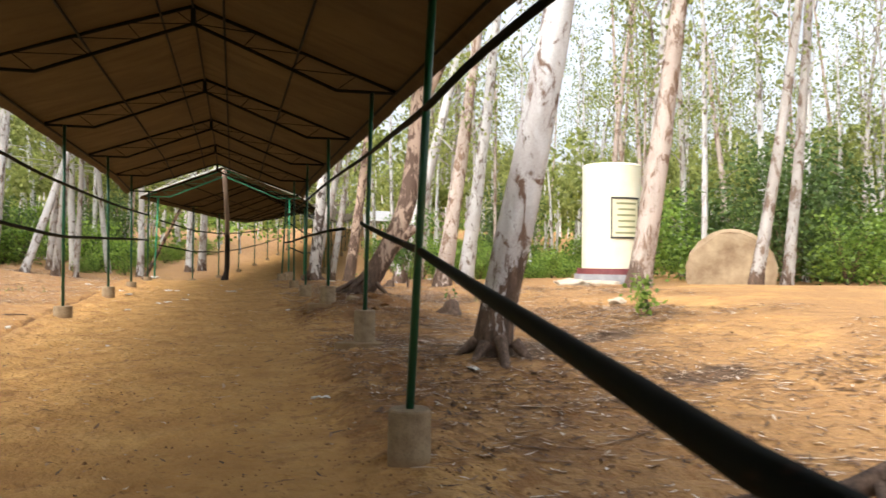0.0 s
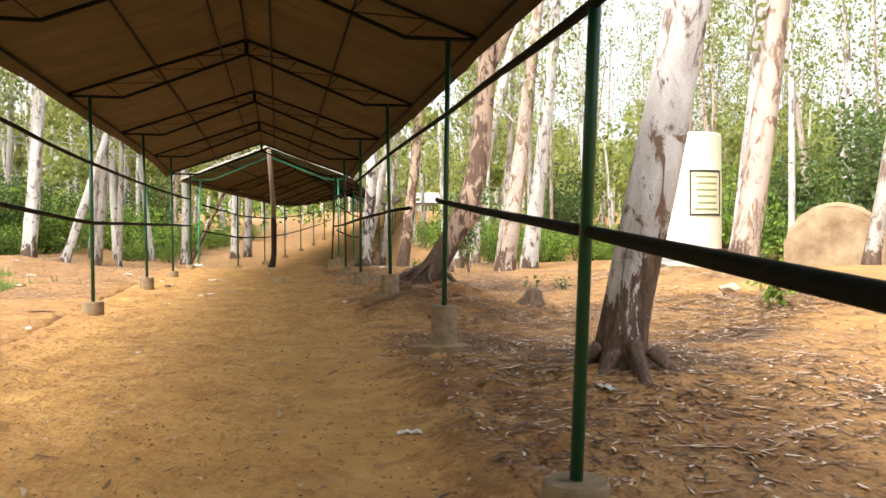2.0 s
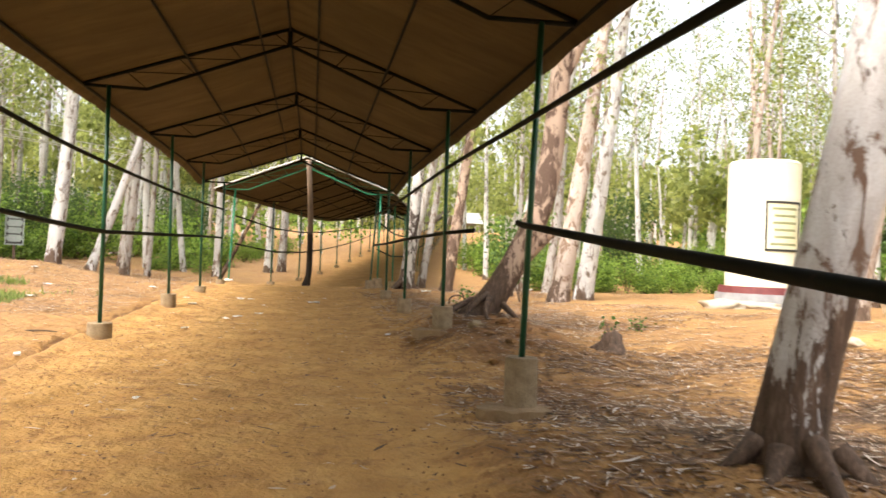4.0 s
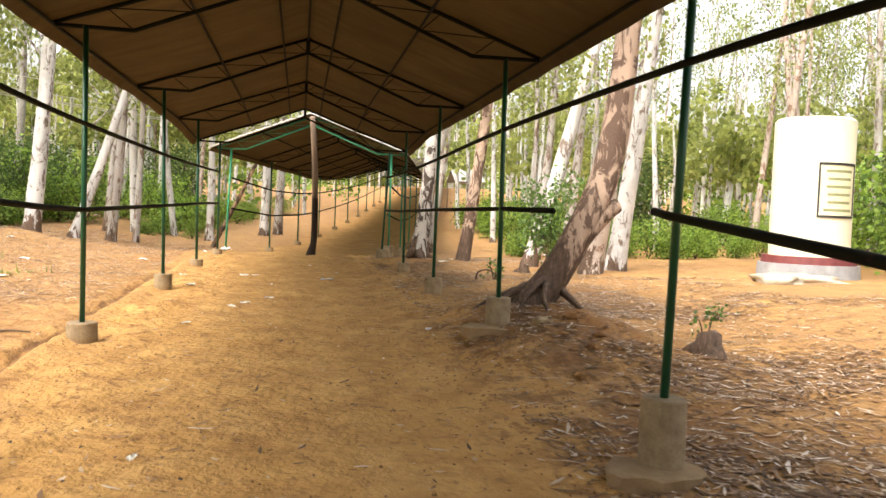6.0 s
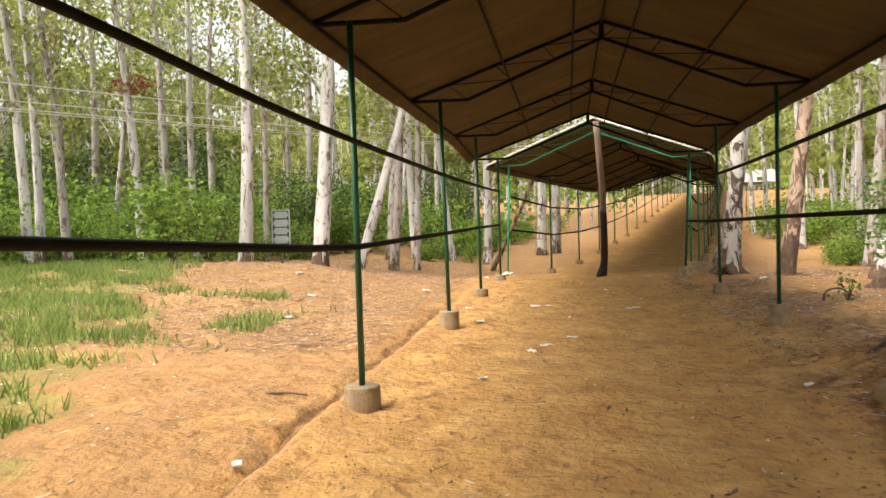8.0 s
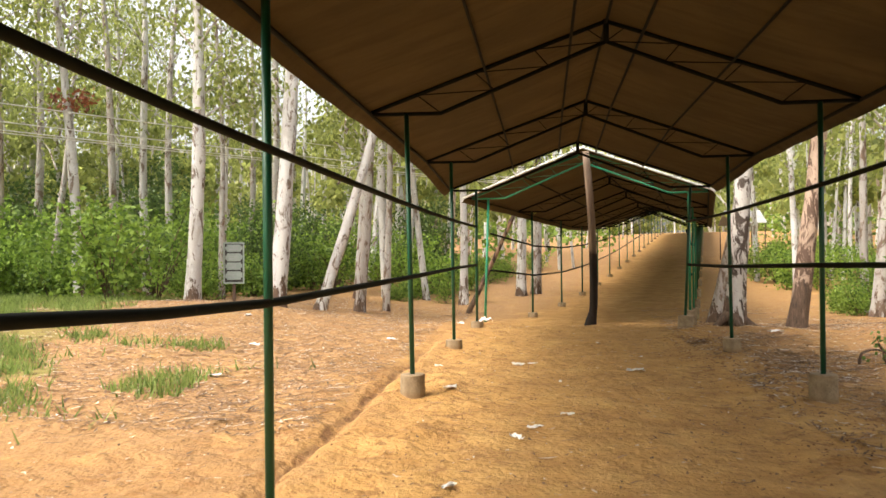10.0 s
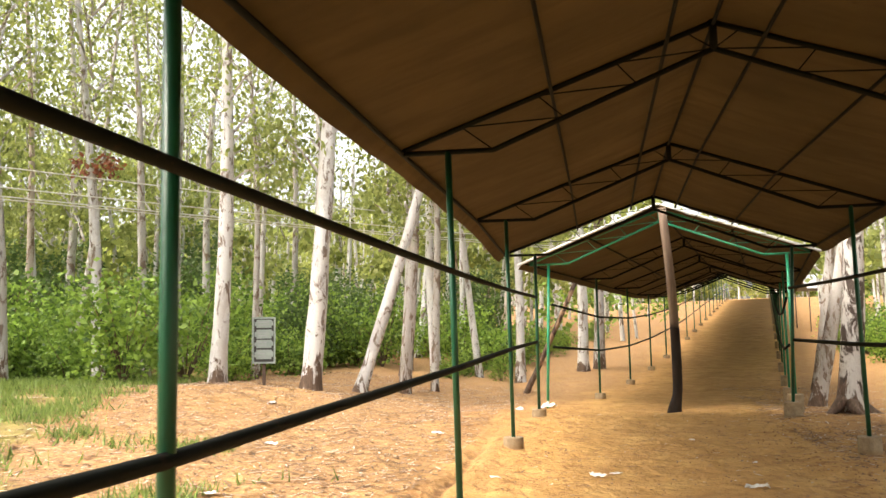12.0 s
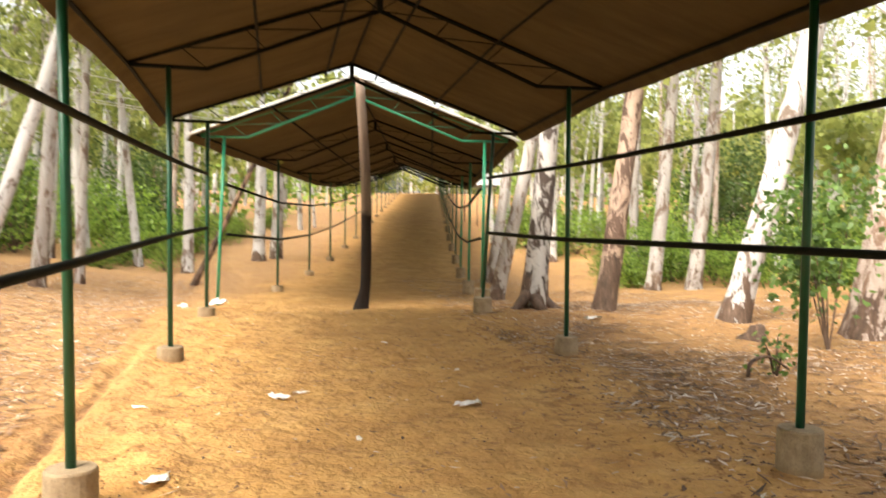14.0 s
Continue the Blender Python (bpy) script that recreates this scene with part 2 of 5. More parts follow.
def plain_material(name, a, b, scale=6.0, rough=0.8, bump=0.3):
    m = Mat(name, rough)
    n = m.noise(scale, None, 6, 0.65)
    m.colour(m.ramp(n, (0.3, a), (0.7, b))).bump(n, bump, 0.01)
    return m.m


def post_material():
    m = Mat("two_tone_post_wood", 0.9)
    grain = m.noise(9, m.coords((1, 1, 0.12)), 5, 0.65)
    c = m.ramp(grain, (0.3, (0.09, 0.062, 0.046)), (0.7, (0.24, 0.175, 0.13)))
    z = m.math("ADD", m.axis(m.obj, 2), m.math("MULTIPLY", m.math("SUBTRACT", m.noise(5, None, 4), 0.5), 0.25))
    # much darker below about 1.75 m, with an uneven edge
    c = m.mix(m.ramp(m.math("MULTIPLY", z, 0.25), (0.43, 1.0), (0.45, 0.0)), c, m.ramp(grain, (0.3, (0.008, 0.005, 0.004)), (0.7, (0.03, 0.016, 0.011))))
    m.colour(c).bump(grain, 0.7, 0.02)
    return m.m


SOIL = soil_material()
POST_WOOD = post_material()
BARK_SCAR = bark_material("scarred_pale_bark", (0.47, 0.34, 0.26), (0.085, 0.047, 0.032), 0.485, 2.0)
BARK_WHITE = bark_material("white_peeling_bark", (0.66, 0.665, 0.67), (0.16, 0.12, 0.095), 0.535, 0.2)
BARK_BIG = bark_material("flaking_white_bark", (0.66, 0.655, 0.66), (0.15, 0.088, 0.06), 0.515, 1.6)
BARK_GREY = bark_material("grey_mottled_bark", (0.50, 0.485, 0.47), (0.17, 0.12, 0.09), 0.52, 0.4)
BARK_BLACK = bark_material("black_scarred_bark", (0.60, 0.58, 0.56), (0.04, 0.027, 0.022), 0.505, 0.9)
BARK_BROWN = bark_material("brown_rough_bark", (0.31, 0.195, 0.125), (0.042, 0.025, 0.018), 0.465, 1.3)
BARK_PINK = bark_material("pinkish_bark", (0.53, 0.45, 0.4), (0.2, 0.125, 0.085), 0.51, 0.6)
LEAF_GUM = leaf_material("gum_leaves", (0.16, 0.20, 0.055), (0.36, 0.40, 0.125), 0.66)
LEAF_BUSH = leaf_material("bush_leaves", (0.06, 0.125, 0.02), (0.28, 0.42, 0.075), 0.5)
LEAF_MID = leaf_material("shrub_leaves", (0.045, 0.10, 0.02), (0.13, 0.23, 0.05), 0.4)
LEAF_DARK = leaf_material("dark_leaves", (0.045, 0.085, 0.022), (0.12, 0.19, 0.05), 0.4)
GRASS = leaf_material("grass_blades", (0.10, 0.17, 0.035), (0.28, 0.37, 0.10), 0.4)
GREEN = paint_material("dark_green_paint", (0.008, 0.085, 0.042), (0.05, 0.04, 0.03), 0.66, 0.35)
# brighter green for steel near the gap, its light put into the colour
GREEN_LIT = paint_material("lit_green_paint", (0.02, 0.26, 0.14), (0.04, 0.12, 0.08), 0.72, 0.4)
RUST = paint_material("dark_steel_paint", (0.007, 0.009, 0.007), (0.025, 0.016, 0.011), 0.62, 0.75)
CANVAS = canvas_material()
CONCRETE = concrete_material()
WHITE_EDGE = plain_material("white_hem", (0.42, 0.44, 0.42), (0.62, 0.63, 0.6), 8, 0.8)


# ---- terrain ----
def lerp_table(v, table):
    if v <= table[0][0]:
        return table[0][1]
    for (a, za), (b, zb) in zip(table, table[1:]):
        if v <= b:
            return za + (zb - za) * (v - a) / (b - a)
    return table[-1][1]


def smooth(a, b, v):
    k = min(1.0, max(0.0, (v - a) / (b - a)))
    return k * k * (3 - 2 * k)


SLOPE = ((-60, -1.3), (-12, -0.95), (-6, -0.62), (-2, -0.36), (0.5, -0.24), (3, -0.12), (6, -0.04), (8.5, 0.03), (12, 0.12), (16.4, 0.18),
         (19.5, 0.28), (20.6, 0.26), (22.5, 0.1), (27, 0.02), (31, 0.1), (36, 0.32), (46, 0.95), (60, 2.1), (97, 4.8), (140, 5.4), (400, 6.0))


def height(x, y):
    """The lie of the land: the path climbs ahead, a low bank lies beyond the posts."""
    z = lerp_table(y, SLOPE)
    z += 0.52 * smooth(3.5, 8.8, x) * (1 - smooth(7, 18, y)) * smooth(-20, -8, y)
    z += 0.3 * smooth(3.5, 20, x) * smooth(10, 24, y)
    z += 0.5 * smooth(3, 8.5, -x) * smooth(8, 19, y) * (1 - smooth(28, 48, y))
    z += 0.16 * smooth(1.6, 2.6, x) * smooth(6.0, 7.8, y) * (1 - smooth(9.5, 12.0, y)) * (1 - smooth(3.5, 5, x))
    z += 0.26 * math.exp(-((x - 3.3) ** 2 + (y - 2.0) ** 2) / 1.7)
    z += 0.1 * smooth(1.5, 2.1, x) * (1 - smooth(3.0, 4.2, x)) * smooth(5.5, 7.2, y) * (1 - smooth(9.5, 11.5, y))
    z += 0.1 * math.exp(-((x - 1.75) / 0.4) ** 2) * smooth(-4.5, -2.0, y) * (1 - smooth(1.5, 4.0, y))
    return z


# ---- building helpers ----
def part(name, bm, material, parent=None, label="", smooth_shade=False):
    me = bpy.data.meshes.new(name)
    bm.normal_update()
    bm.to_mesh(me)
    bm.free()
    me.materials.append(material)
    if smooth_shade:
        for p in me.polygons:
            p.use_smooth = True
    ob = new(name, me)
    ob.parent = parent
    return tagged(ob, label)


def share(name, data, parent, m):
    ob = new(name, data)
    ob.parent = parent
    ob.matrix_basis = m
    return ob


def mesh_of(name, verts, faces, material, smooth_shade=False):
    me = bpy.data.meshes.new(name)
    me.from_pydata(verts, [], faces)
    me.materials.append(material)
    if smooth_shade:
        me.polygons.foreach_set("use_smooth", [True] * len(me.polygons))
    me.update()
    return me


def thing(name, at, label, category, group=""):
    ob = new(name)
    ob.location = at
    ob.empty_display_size = 0.2
    return tagged(ob, label, category, group)


def spline(points, steps):
    """Points on a smooth curve through the given ones."""
    pts = [Vector(p) for p in points]
    pts = [2 * pts[0] - pts[1]] + pts + [2 * pts[-1] - pts[-2]]
    out = []
    for i in range(1, len(pts) - 2):
        a, b, c, d = pts[i - 1:i + 3]
        for k in range(steps):
            t = k / steps
            out.append(0.5 * (2 * b + (c - a) * t + (2 * a - 5 * b + 4 * c - d) * t * t + (3 * b - a - 3 * c + d) * t ** 3))
    return out + [pts[-2]]


def add_tube(bm, pts, radii, sides=8, lump=0.0, seed=0.0, caps=True, flare=None):
    """A round limb along pts; lump: unevenness of the skin; flare: extra reach of the roots by angle."""
    pts = [Vector(p) for p in pts]
    rings = []
    side = None
    for i, p in enumerate(pts):
        way = (pts[min(i + 1, len(pts) - 1)] - pts[max(i - 1, 0)]).normalized()
        if side is None:
            side = way.orthogonal().normalized() if abs(way.z) < 0.95 else Vector((1, 0, 0))
        side = (side - way * side.dot(way)).normalized()
        up = way.cross(side)
        ring = []
        for k in range(sides):
            a = 2 * math.pi * k / sides
            r = radii[i]
            if lump:
                r *= 1 + lump * (noise.noise(Vector((math.cos(a) * 1.3 + seed, math.sin(a) * 1.3, p.z * 0.9 + seed))))
            if flare:
                r += flare(i, a)
            ring.append(bm.verts.new(p + (side * math.cos(a) + up * math.sin(a)) * r))
        rings.append(ring)
    for a, b in zip(rings, rings[1:]):
        for k in range(sides):
            bm.faces.new((a[k], a[(k + 1) % sides], b[(k + 1) % sides], b[k]))
    if caps:
        bm.faces.new(rings[0][::-1])
        bm.faces.new(rings[-1])
    return bm


def pipe(name, pts, r, material, parent, sides=8, label=""):
    return part(name, add_tube(bmesh.new(), pts, [r] * len(pts), sides), material, parent, label, True)


def add_box(bm, x0, y0, z0, x1, y1, z1):
    v = [bm.verts.new((x, y, z)) for z in (z0, z1) for x, y in ((x0, y0), (x1, y0), (x1, y1), (x0, y1))]
    for f in ((3, 2, 1, 0), (4, 5, 6, 7), (0, 1, 5, 4), (1, 2, 6, 5), (2, 3, 7, 6), (3, 0, 4, 7)):
        bm.faces.new([v[i] for i in f])
    return bm


def bevel(bm, r, seg=2):
    bmesh.ops.bevel(bm, geom=bm.edges[:], offset=r, segments=seg, affect="EDGES")
    return bm


# ---- ground ----
def steps_out(fine, reach, limit):
    v, out, s = 0.0, [0.0], fine
    while v < limit:
        if v > reach:
            s *= 1.22
        v += s
        out.append(v)
    return out


def ridged(p):
    return 1 - 2 * abs(noise.noise(p))


def small_relief(x, y):
    """Footmarks, lumps and crumbled edges of the trodden soil."""
    near = max(0.0, 1 - max(abs(x) - 9, 0) / 8) * (1.0 if -9 < y < 34 else 0.0)
    if near <= 0:
        return 0.0
    p = Vector((x, y, 0))
    rough = 0.7 + 0.6 * smooth(1.2, 2.2, abs(x))
    dug = math.exp(-((x - 2.7) / 0.9) ** 2 - ((y - 8.2) / 1.8) ** 2) + 0.8 * math.exp(-((x - 1.75) / 0.5) ** 2 - ((y - 1.2) / 2.6) ** 2)
    z = (rough + 1.6 * dug) * (0.035 * noise.noise(p * 0.9) + 0.024 * noise.noise(p * 2.3 + Vector((7, 3, 1))) + 0.017 * noise.noise(p * 5.1))
    if abs(x) < 5 and y < 24:
        edge = smooth(1.0, 1.7, abs(x)) * (1 - smooth(3.2, 5.0, abs(x)))
        tread = 0.45 + 0.55 * smooth(-0.25, 0.35, noise.noise(p * 0.55 + Vector((3, 8, 5))))
        z += (0.002 + 0.009 * edge) * tread * ridged(p * 3.1 + Vector((0, 5, 2)))
        z += (0.008 + 0.009 * edge + 0.03 * dug) * tread * noise.noise(p * 6.3 + Vector((2, 2, 7))) + 0.045 * dug * ridged(p * 1.9 + Vector((4, 1, 3)))
        # a crumbled lip that winds along either side of the trodden middle
        for side, mid in ((-1, -1.62), (1, 1.35)):
            wob = 0.3 * noise.noise(Vector((y * 0.45, side * 4.0, 0))) + 0.12 * noise.noise(Vector((y * 1.6, side * 9.0, 0)))
            d = (x - mid - wob) * side
            z += 0.035 * smooth(-0.05, 0.06, d) * (1 - smooth(0.1, 0.6, d)) * smooth(-0.15, 0.25, noise.noise(Vector((y * 0.8, side * 7.0, 3))))
    if x < 0:
        wob = 0.08 * noise.noise(Vector((y * 0.5, 3, 0)))
        z += (-0.075 * math.exp(-((x + 2.5 + wob) / 0.07) ** 2) + 0.03 * math.exp(-((x + 2.3 + wob) / 0.13) ** 2)) * smooth(-2, 2, y) * (1 - smooth(15, 19, y))
    z += 0.02 * smooth(0.05, 0.45, noise.noise(Vector((x * 1.6, y * 1.1, 9)))) * math.exp(-((abs(x) - 2.35) / 0.5) ** 2)
    return near * z


def build_ground():
    right = steps_out(0.062, 4.6, 700)
    xs = sorted([-v for v in right[1:]] + right)
    ahead = steps_out(0.07, 23, 700)
    back = steps_out(0.075, 7, 500)
    ys = sorted([-v for v in back[1:]] + ahead)
    verts = [(x, y, height(x, y) + small_relief(x, y)) for y in ys for x in xs]
    n = len(xs)
    faces = [(j * n + i, j * n + i + 1, (j + 1) * n + i + 1, (j + 1) * n + i) for j in range(len(ys) - 1) for i in range(n - 1)]
    ob = new("ground", mesh_of("ground", verts, faces, SOIL, True))
    return tagged(ob, "orange sandy forest soil with a trodden path and leaf litter", "ground", kind="structure")


build_ground()

# ---- shelters ----
EAVE, HALF = 3.13, 2.1


def truss(parent, m, material, chord=0.022):
    """One roof frame: two chords a side, a king post and thin lacing, standing across m's x axis."""
    t = new("truss")
    t.parent, t.matrix_basis = parent, m
    for s in (-1, 1):
        pipe("lower_chord", [(s * 2.48, 0, 0), (s * 1.73, 0, -0.005), (0, 0, 0.69)], chord, material, t, 6)
        pipe("upper_chord", [(s * 2.48, 0, 0.02), (s * 1.2, 0, 0.475), (0, 0, 0.9)], chord, material, t, 6)
        bm = bmesh.new()
        low = [Vector((s * 1.73, 0, 0)).lerp(Vector((0, 0, 0.69)), k) for k in (0.0, 0.33, 0.66, 1.0)]
        top = [Vector((s * 2.48, 0, 0.02)).lerp(Vector((0, 0, 0.9)), k) for k in (0.2, 0.45, 0.7, 0.92)]
        for a, b in zip(low, top):
            add_tube(bm, [a, b], [0.007, 0.007], 4)
        for a, b in zip(low[1:], top):
            add_tube(bm, [a, b], [0.007, 0.007], 4)
        part("lacing", bm, material, t)
    pipe("king_post", [(0, 0, 0.68), (0, 0, 0.92)], 0.032, material, t, 6)
    return t


def footing_mesh(r, h):
    bm = bmesh.new()
    add_tube(bm, [(0, 0, -0.35), (0, 0, 0.02), (0, 0, h - 0.012), (0, 0, h)], [r * 1.04, r * 1.02, r, r * 0.94], 24, 0.03, r * 9 + h)
    me = bpy.data.meshes.new("footing")
    bm.normal_update()
    bm.to_mesh(me)
    bm.free()
    me.materials.append(CONCRETE)
    return me


def post(parent, x, y, top, cap, material, r=0.026, footing=None, lean=(0, 0)):
    """A steel tube from the footing's top to the roof frame."""
    foot = height(x, y) - 0.05 if footing is None else cap
    p = pipe("post", [(x + lean[0], y + lean[1], foot - (0.06 if footing else 0.2)), (x, y, top)], r, material, parent, 10)
    if footing:
        g = height(x + lean[0], y + lean[1]) + small_relief(x + lean[0], y + lean[1])
        f = new("footing", footing_mesh(footing, max(0.1, cap - g)))
        f.parent = p
        f.matrix_basis = Matrix.Translation((x + lean[0], y + lean[1], g))
    return p


def roof_sheet(name, stations, label, parent, hang=0.08, fall=0.05):
    """Canvas laid over the roof frames; stations: (centre, across vector, eave height)."""
    prof = [(-2.62, -hang), (-2.56, -0.02), (-2.48, 0.045), (-1.85, 0.27), (-1.2, 0.505), (-0.6, 0.715), (-0.12, 0.905), (0, 0.94),
            (0.12, 0.905), (0.6, 0.715), (1.2, 0.505), (1.85, 0.27), (2.48, 0.045), (2.56, -0.02), (2.62, -hang)]
    verts, cols = [], 0
    SUB = 8
    for i in range(len(stations) - 1):
        (c0, a0, e0), (c1, a1, e1) = stations[i], stations[i + 1]
        for k in range(SUB + (1 if i == len(stations) - 2 else 0)):
            t = k / SUB
            c, a = Vector(c0).lerp(Vector(c1), t), Vector(a0).lerp(Vector(a1), t).normalized()
            e = e0 + (e1 - e0) * t
            sag = 4 * t * (1 - t)
            for px, pz in prof:
                belly = fall * sag * (1 - abs(abs(px) - 1.3) / 1.35)
                wr = 0.02 * noise.noise(Vector((px * 1.7, c.y * 1.1, 2))) + (0.02 * noise.noise(Vector((c.y * 4, px, 5))) if abs(px) > 2.5 else 0)
                q = c + a * px
                verts.append((q.x, q.y, e + pz - belly + wr))
            cols += 1
    n = len(prof)
    faces = [(j * n + i, j * n + i + 1, (j + 1) * n + i + 1, (j + 1) * n + i) for j in range(cols - 1) for i in range(n - 1)]
    ob = new(name, mesh_of(name, verts, faces, CANVAS, True))
    ob.parent = parent
    mod = ob.modifiers.new("thickness", "SOLIDIFY")
    mod.thickness = 0.006
    return tagged(ob, label)


BAYS = [-12.3, -8.2, -1.04, 4.1, 8.2, 12.3, 16.4, 19.5]
RIGHT_CAP = {-1.04: (1.58, 0.09, 0.135), 4.1: (2.12, 0.37, 0.135), 8.2: (2.13, 0.53, 0.135), 12.3: (2.09, 0.41, 0.135), 16.4: (2.13, 0.385, 0.13), 19.5: (1.98, 0.52, 0.14)}
LEFT_CAP = {-1.04: (-2.1, -0.02, 0.13), 4.1: (-2.33, 0.12, 0.14), 8.2: (-2.15, 0.2, 0.145), 12.3: (-2.05, 0.365, 0.13), 16.4: (-2.07, 0.34, 0.13), 19.5: (-1.97, 0.4, 0.12)}


def eave(y):
    return EAVE - 0.17 * smooth(16.4, 19.5, y)


def first_shelter():
    s = thing("covered_walkway", (0, 0, 0), "long brown canvas shelter on dark green steel posts", "shelter")
    for y in BAYS:
        truss(s, Matrix.Translation((0, y, eave(y))), RUST)
        for table, d in ((RIGHT_CAP, 1), (LEFT_CAP, -1)):
            x, cap, r = table.get(y, (d * HALF, height(d * HALF, y) + 0.3, 0.13))
            top = {(1, -1.04): 1.72, (1, 4.1): 2.18, (-1, 4.1): -2.33, (-1, 8.2): -2.17, (-1, 19.5): -1.97}.get((d, y), d * HALF)
            post(s, top, y - (0.05 if (d, y) == (-1, 8.2) else 0.0), eave(y), cap, GREEN, 0.027, r, (x - top, 0))
    ends = (-14.0, 19.72)
    for x, z in ((-2.48, 0.0), (2.48, 0.0), (-1.25, 0.42), (1.25, 0.42), (-0.36, 0.735), (0.36, 0.735), (0, 0.88)):
        pipe("purlin", [(x, y, eave(y) + z) for y in (ends[0], *BAYS[1:-1], ends[1])], 0.02 if abs(x) > 2 else 0.016, RUST, s, 6)
    st = [((0, -14.0, 0), (1, 0, 0), EAVE)] + [((0, y, 0), (1, 0, 0), eave(y)) for y in BAYS] + [((0, 19.7, 0), (1, 0, 0), eave(19.7))]
    roof_sheet("roof_canvas", st, "weathered brown canvas roof sheet", s)
    rails = {
        "lower_rail": [
            [(2.1, 4.32, 1.475), (2.08, 4.1, 1.45), (1.86, 1.5, 1.25), (1.64, -1.04, 1.07), (1.36, -3.0, 0.94), (1.03, -5.2, 0.81), (0.98, -7.0, 0.69)],
            [(2.16, 6.5, 1.48), (2.13, 8.2, 1.5), (2.06, 12.3, 1.49), (2.05, 16.4, 1.46), (2.05, 19.6, 1.48)],
            [(-2.04, -9, 0.9), (-2.1, -4, 1.15), (-2.16, 0, 1.33), (-2.26, 4.1, 1.44), (-2.16, 6.9, 1.34), (-2.15, 8.16, 1.32), (-2.05, 12.3, 1.39), (-2.04, 16.4, 1.46), (-1.98, 19.6, 1.5)]],
        "upper_rail": [
            [(2.04, -9, 2.45), (1.98, -4.2, 2.3), (1.72, -2.1, 2.08), (1.66, -1.04, 1.97), (1.9, 1.5, 2.16), (2.14, 4.1, 2.34), (2.11, 8.2, 2.36), (2.05, 12.3, 2.28), (2.05, 16.4, 2.26), (2.05, 19.6, 2.3)],
            [(-2.04, -9, 1.8), (-2.1, -4, 2.05), (-2.16, 0, 2.2), (-2.26, 4.1, 2.28), (-2.19, 6.2, 2.2), (-2.13, 8.16, 2.16), (-2.06, 12.3, 2.15), (-2.04, 16.4, 2.2), (-1.98, 19.6, 2.25)]],
    }
    for name, lines in rails.items():
        for line in lines:
            pipe(name, spline(line, 1) if name == "lower_rail" else spline(line, 5), 0.026 if name == "lower_rail" else 0.024, RUST, s, 10, "dark painted steel rail")
    return s


first_shelter()


def second_shelter():
    s = thing("covered_walkway", (0, 0, 0), "second canvas shelter climbing the hill beyond a gap", "shelter")
    head = radians(11.0)
    ahead, across = Vector((math.sin(head), math.cos(head), 0)), Vector((math.cos(head), -math.sin(head), 0))
    start = Vector((0.2, 21.0, 0))
    stations = []
    for i in range(17):
        c = start + ahead * 4.6 * i
        g = height(c.x, c.y)
        e = max(2.95 - 0.015 * i, g + 2.5)
        rot = Matrix.Rotation(-head, 4, "Z")
        first = i == 0
        truss(s, Matrix.Translation((c.x, c.y, e)) @ rot, GREEN_LIT if first else RUST)
        for d in (-1, 1):
            q = c + across * d * HALF
            gq = height(q.x, q.y)
            if first and d < 0:
                post(s, q.x, q.y, e, 0, GREEN_LIT, 0.027, None, (-0.1, 0))
            else:
                post(s, q.x, q.y, e, gq + (0.3 if d > 0 else 0.14), GREEN_LIT if first or (i < 3 and d > 0) else GREEN, 0.027, 0.13)
        stations.append((tuple(c), tuple(across), e))
    c, a, e = stations[0]
    stations.insert(0, (tuple(Vector(c) - ahead * 0.3), a, e))
    roof_sheet("roof_canvas", stations, "weathered brown canvas roof sheet", s, 0.1, 0.06)
    hem = [Vector(stations[0][0]) + Vector(a) * px + Vector((0, -0.02, e + pz)) for px, pz in ((-2.62, -0.02), (-1.2, 0.52), (0, 0.97), (1.2, 0.52), (2.62, -0.02))]
    pipe("hem", hem, 0.024, WHITE_EDGE, s, 6, "pale rolled hem of the canvas")
    for x, z in ((-2.48, 0.0), (2.48, 0.0), (-1.25, 0.42), (1.25, 0.42), (0, 0.88)):
        pipe("purlin", [Vector(c) + Vector(a) * x + Vector((0, 0, e + z)) for c, a, e in stations], 0.018, RUST, s, 6)
    for h, name in ((1.15, "lower_rail"), (1.95, "upper_rail")):
        for d in (-1, 1):
            pipe(name, [Vector(c) + Vector(a) * d * 2.05 + Vector((0, 0, height(c[0], c[1]) + h)) for c, a, e in stations[1:]], 0.024, RUST, s, 8, "dark painted steel rail")
    return s


second_shelter()


def wooden_post():
    s = thing("wooden_post", (0.29, 20.28, 0), "crooked wooden post, dark below, between two canvas shelters", "post")
    z = height(0.29, 20.28)
    pts = spline([(-0.05, 0, z - 0.2), (-0.03, 0, z + 0.05), (0.03, 0, z + 0.4), (0.03, 0, z + 1.2), (0.0, 0.02, z + 2.2), (-0.1, 0, 3.78)], 5)
    n = len(pts)
    part("trunk", add_tube(bmesh.new(), pts, [0.17 - 0.09 * min(1, i / (n * 0.35)) if i < n * 0.35 else 0.088 - 0.02 * i / n for i in range(n)], 12, 0.12, 3.1),
         POST_WOOD, s, "bare wood with a dark lower half", True)
    return s


wooden_post()


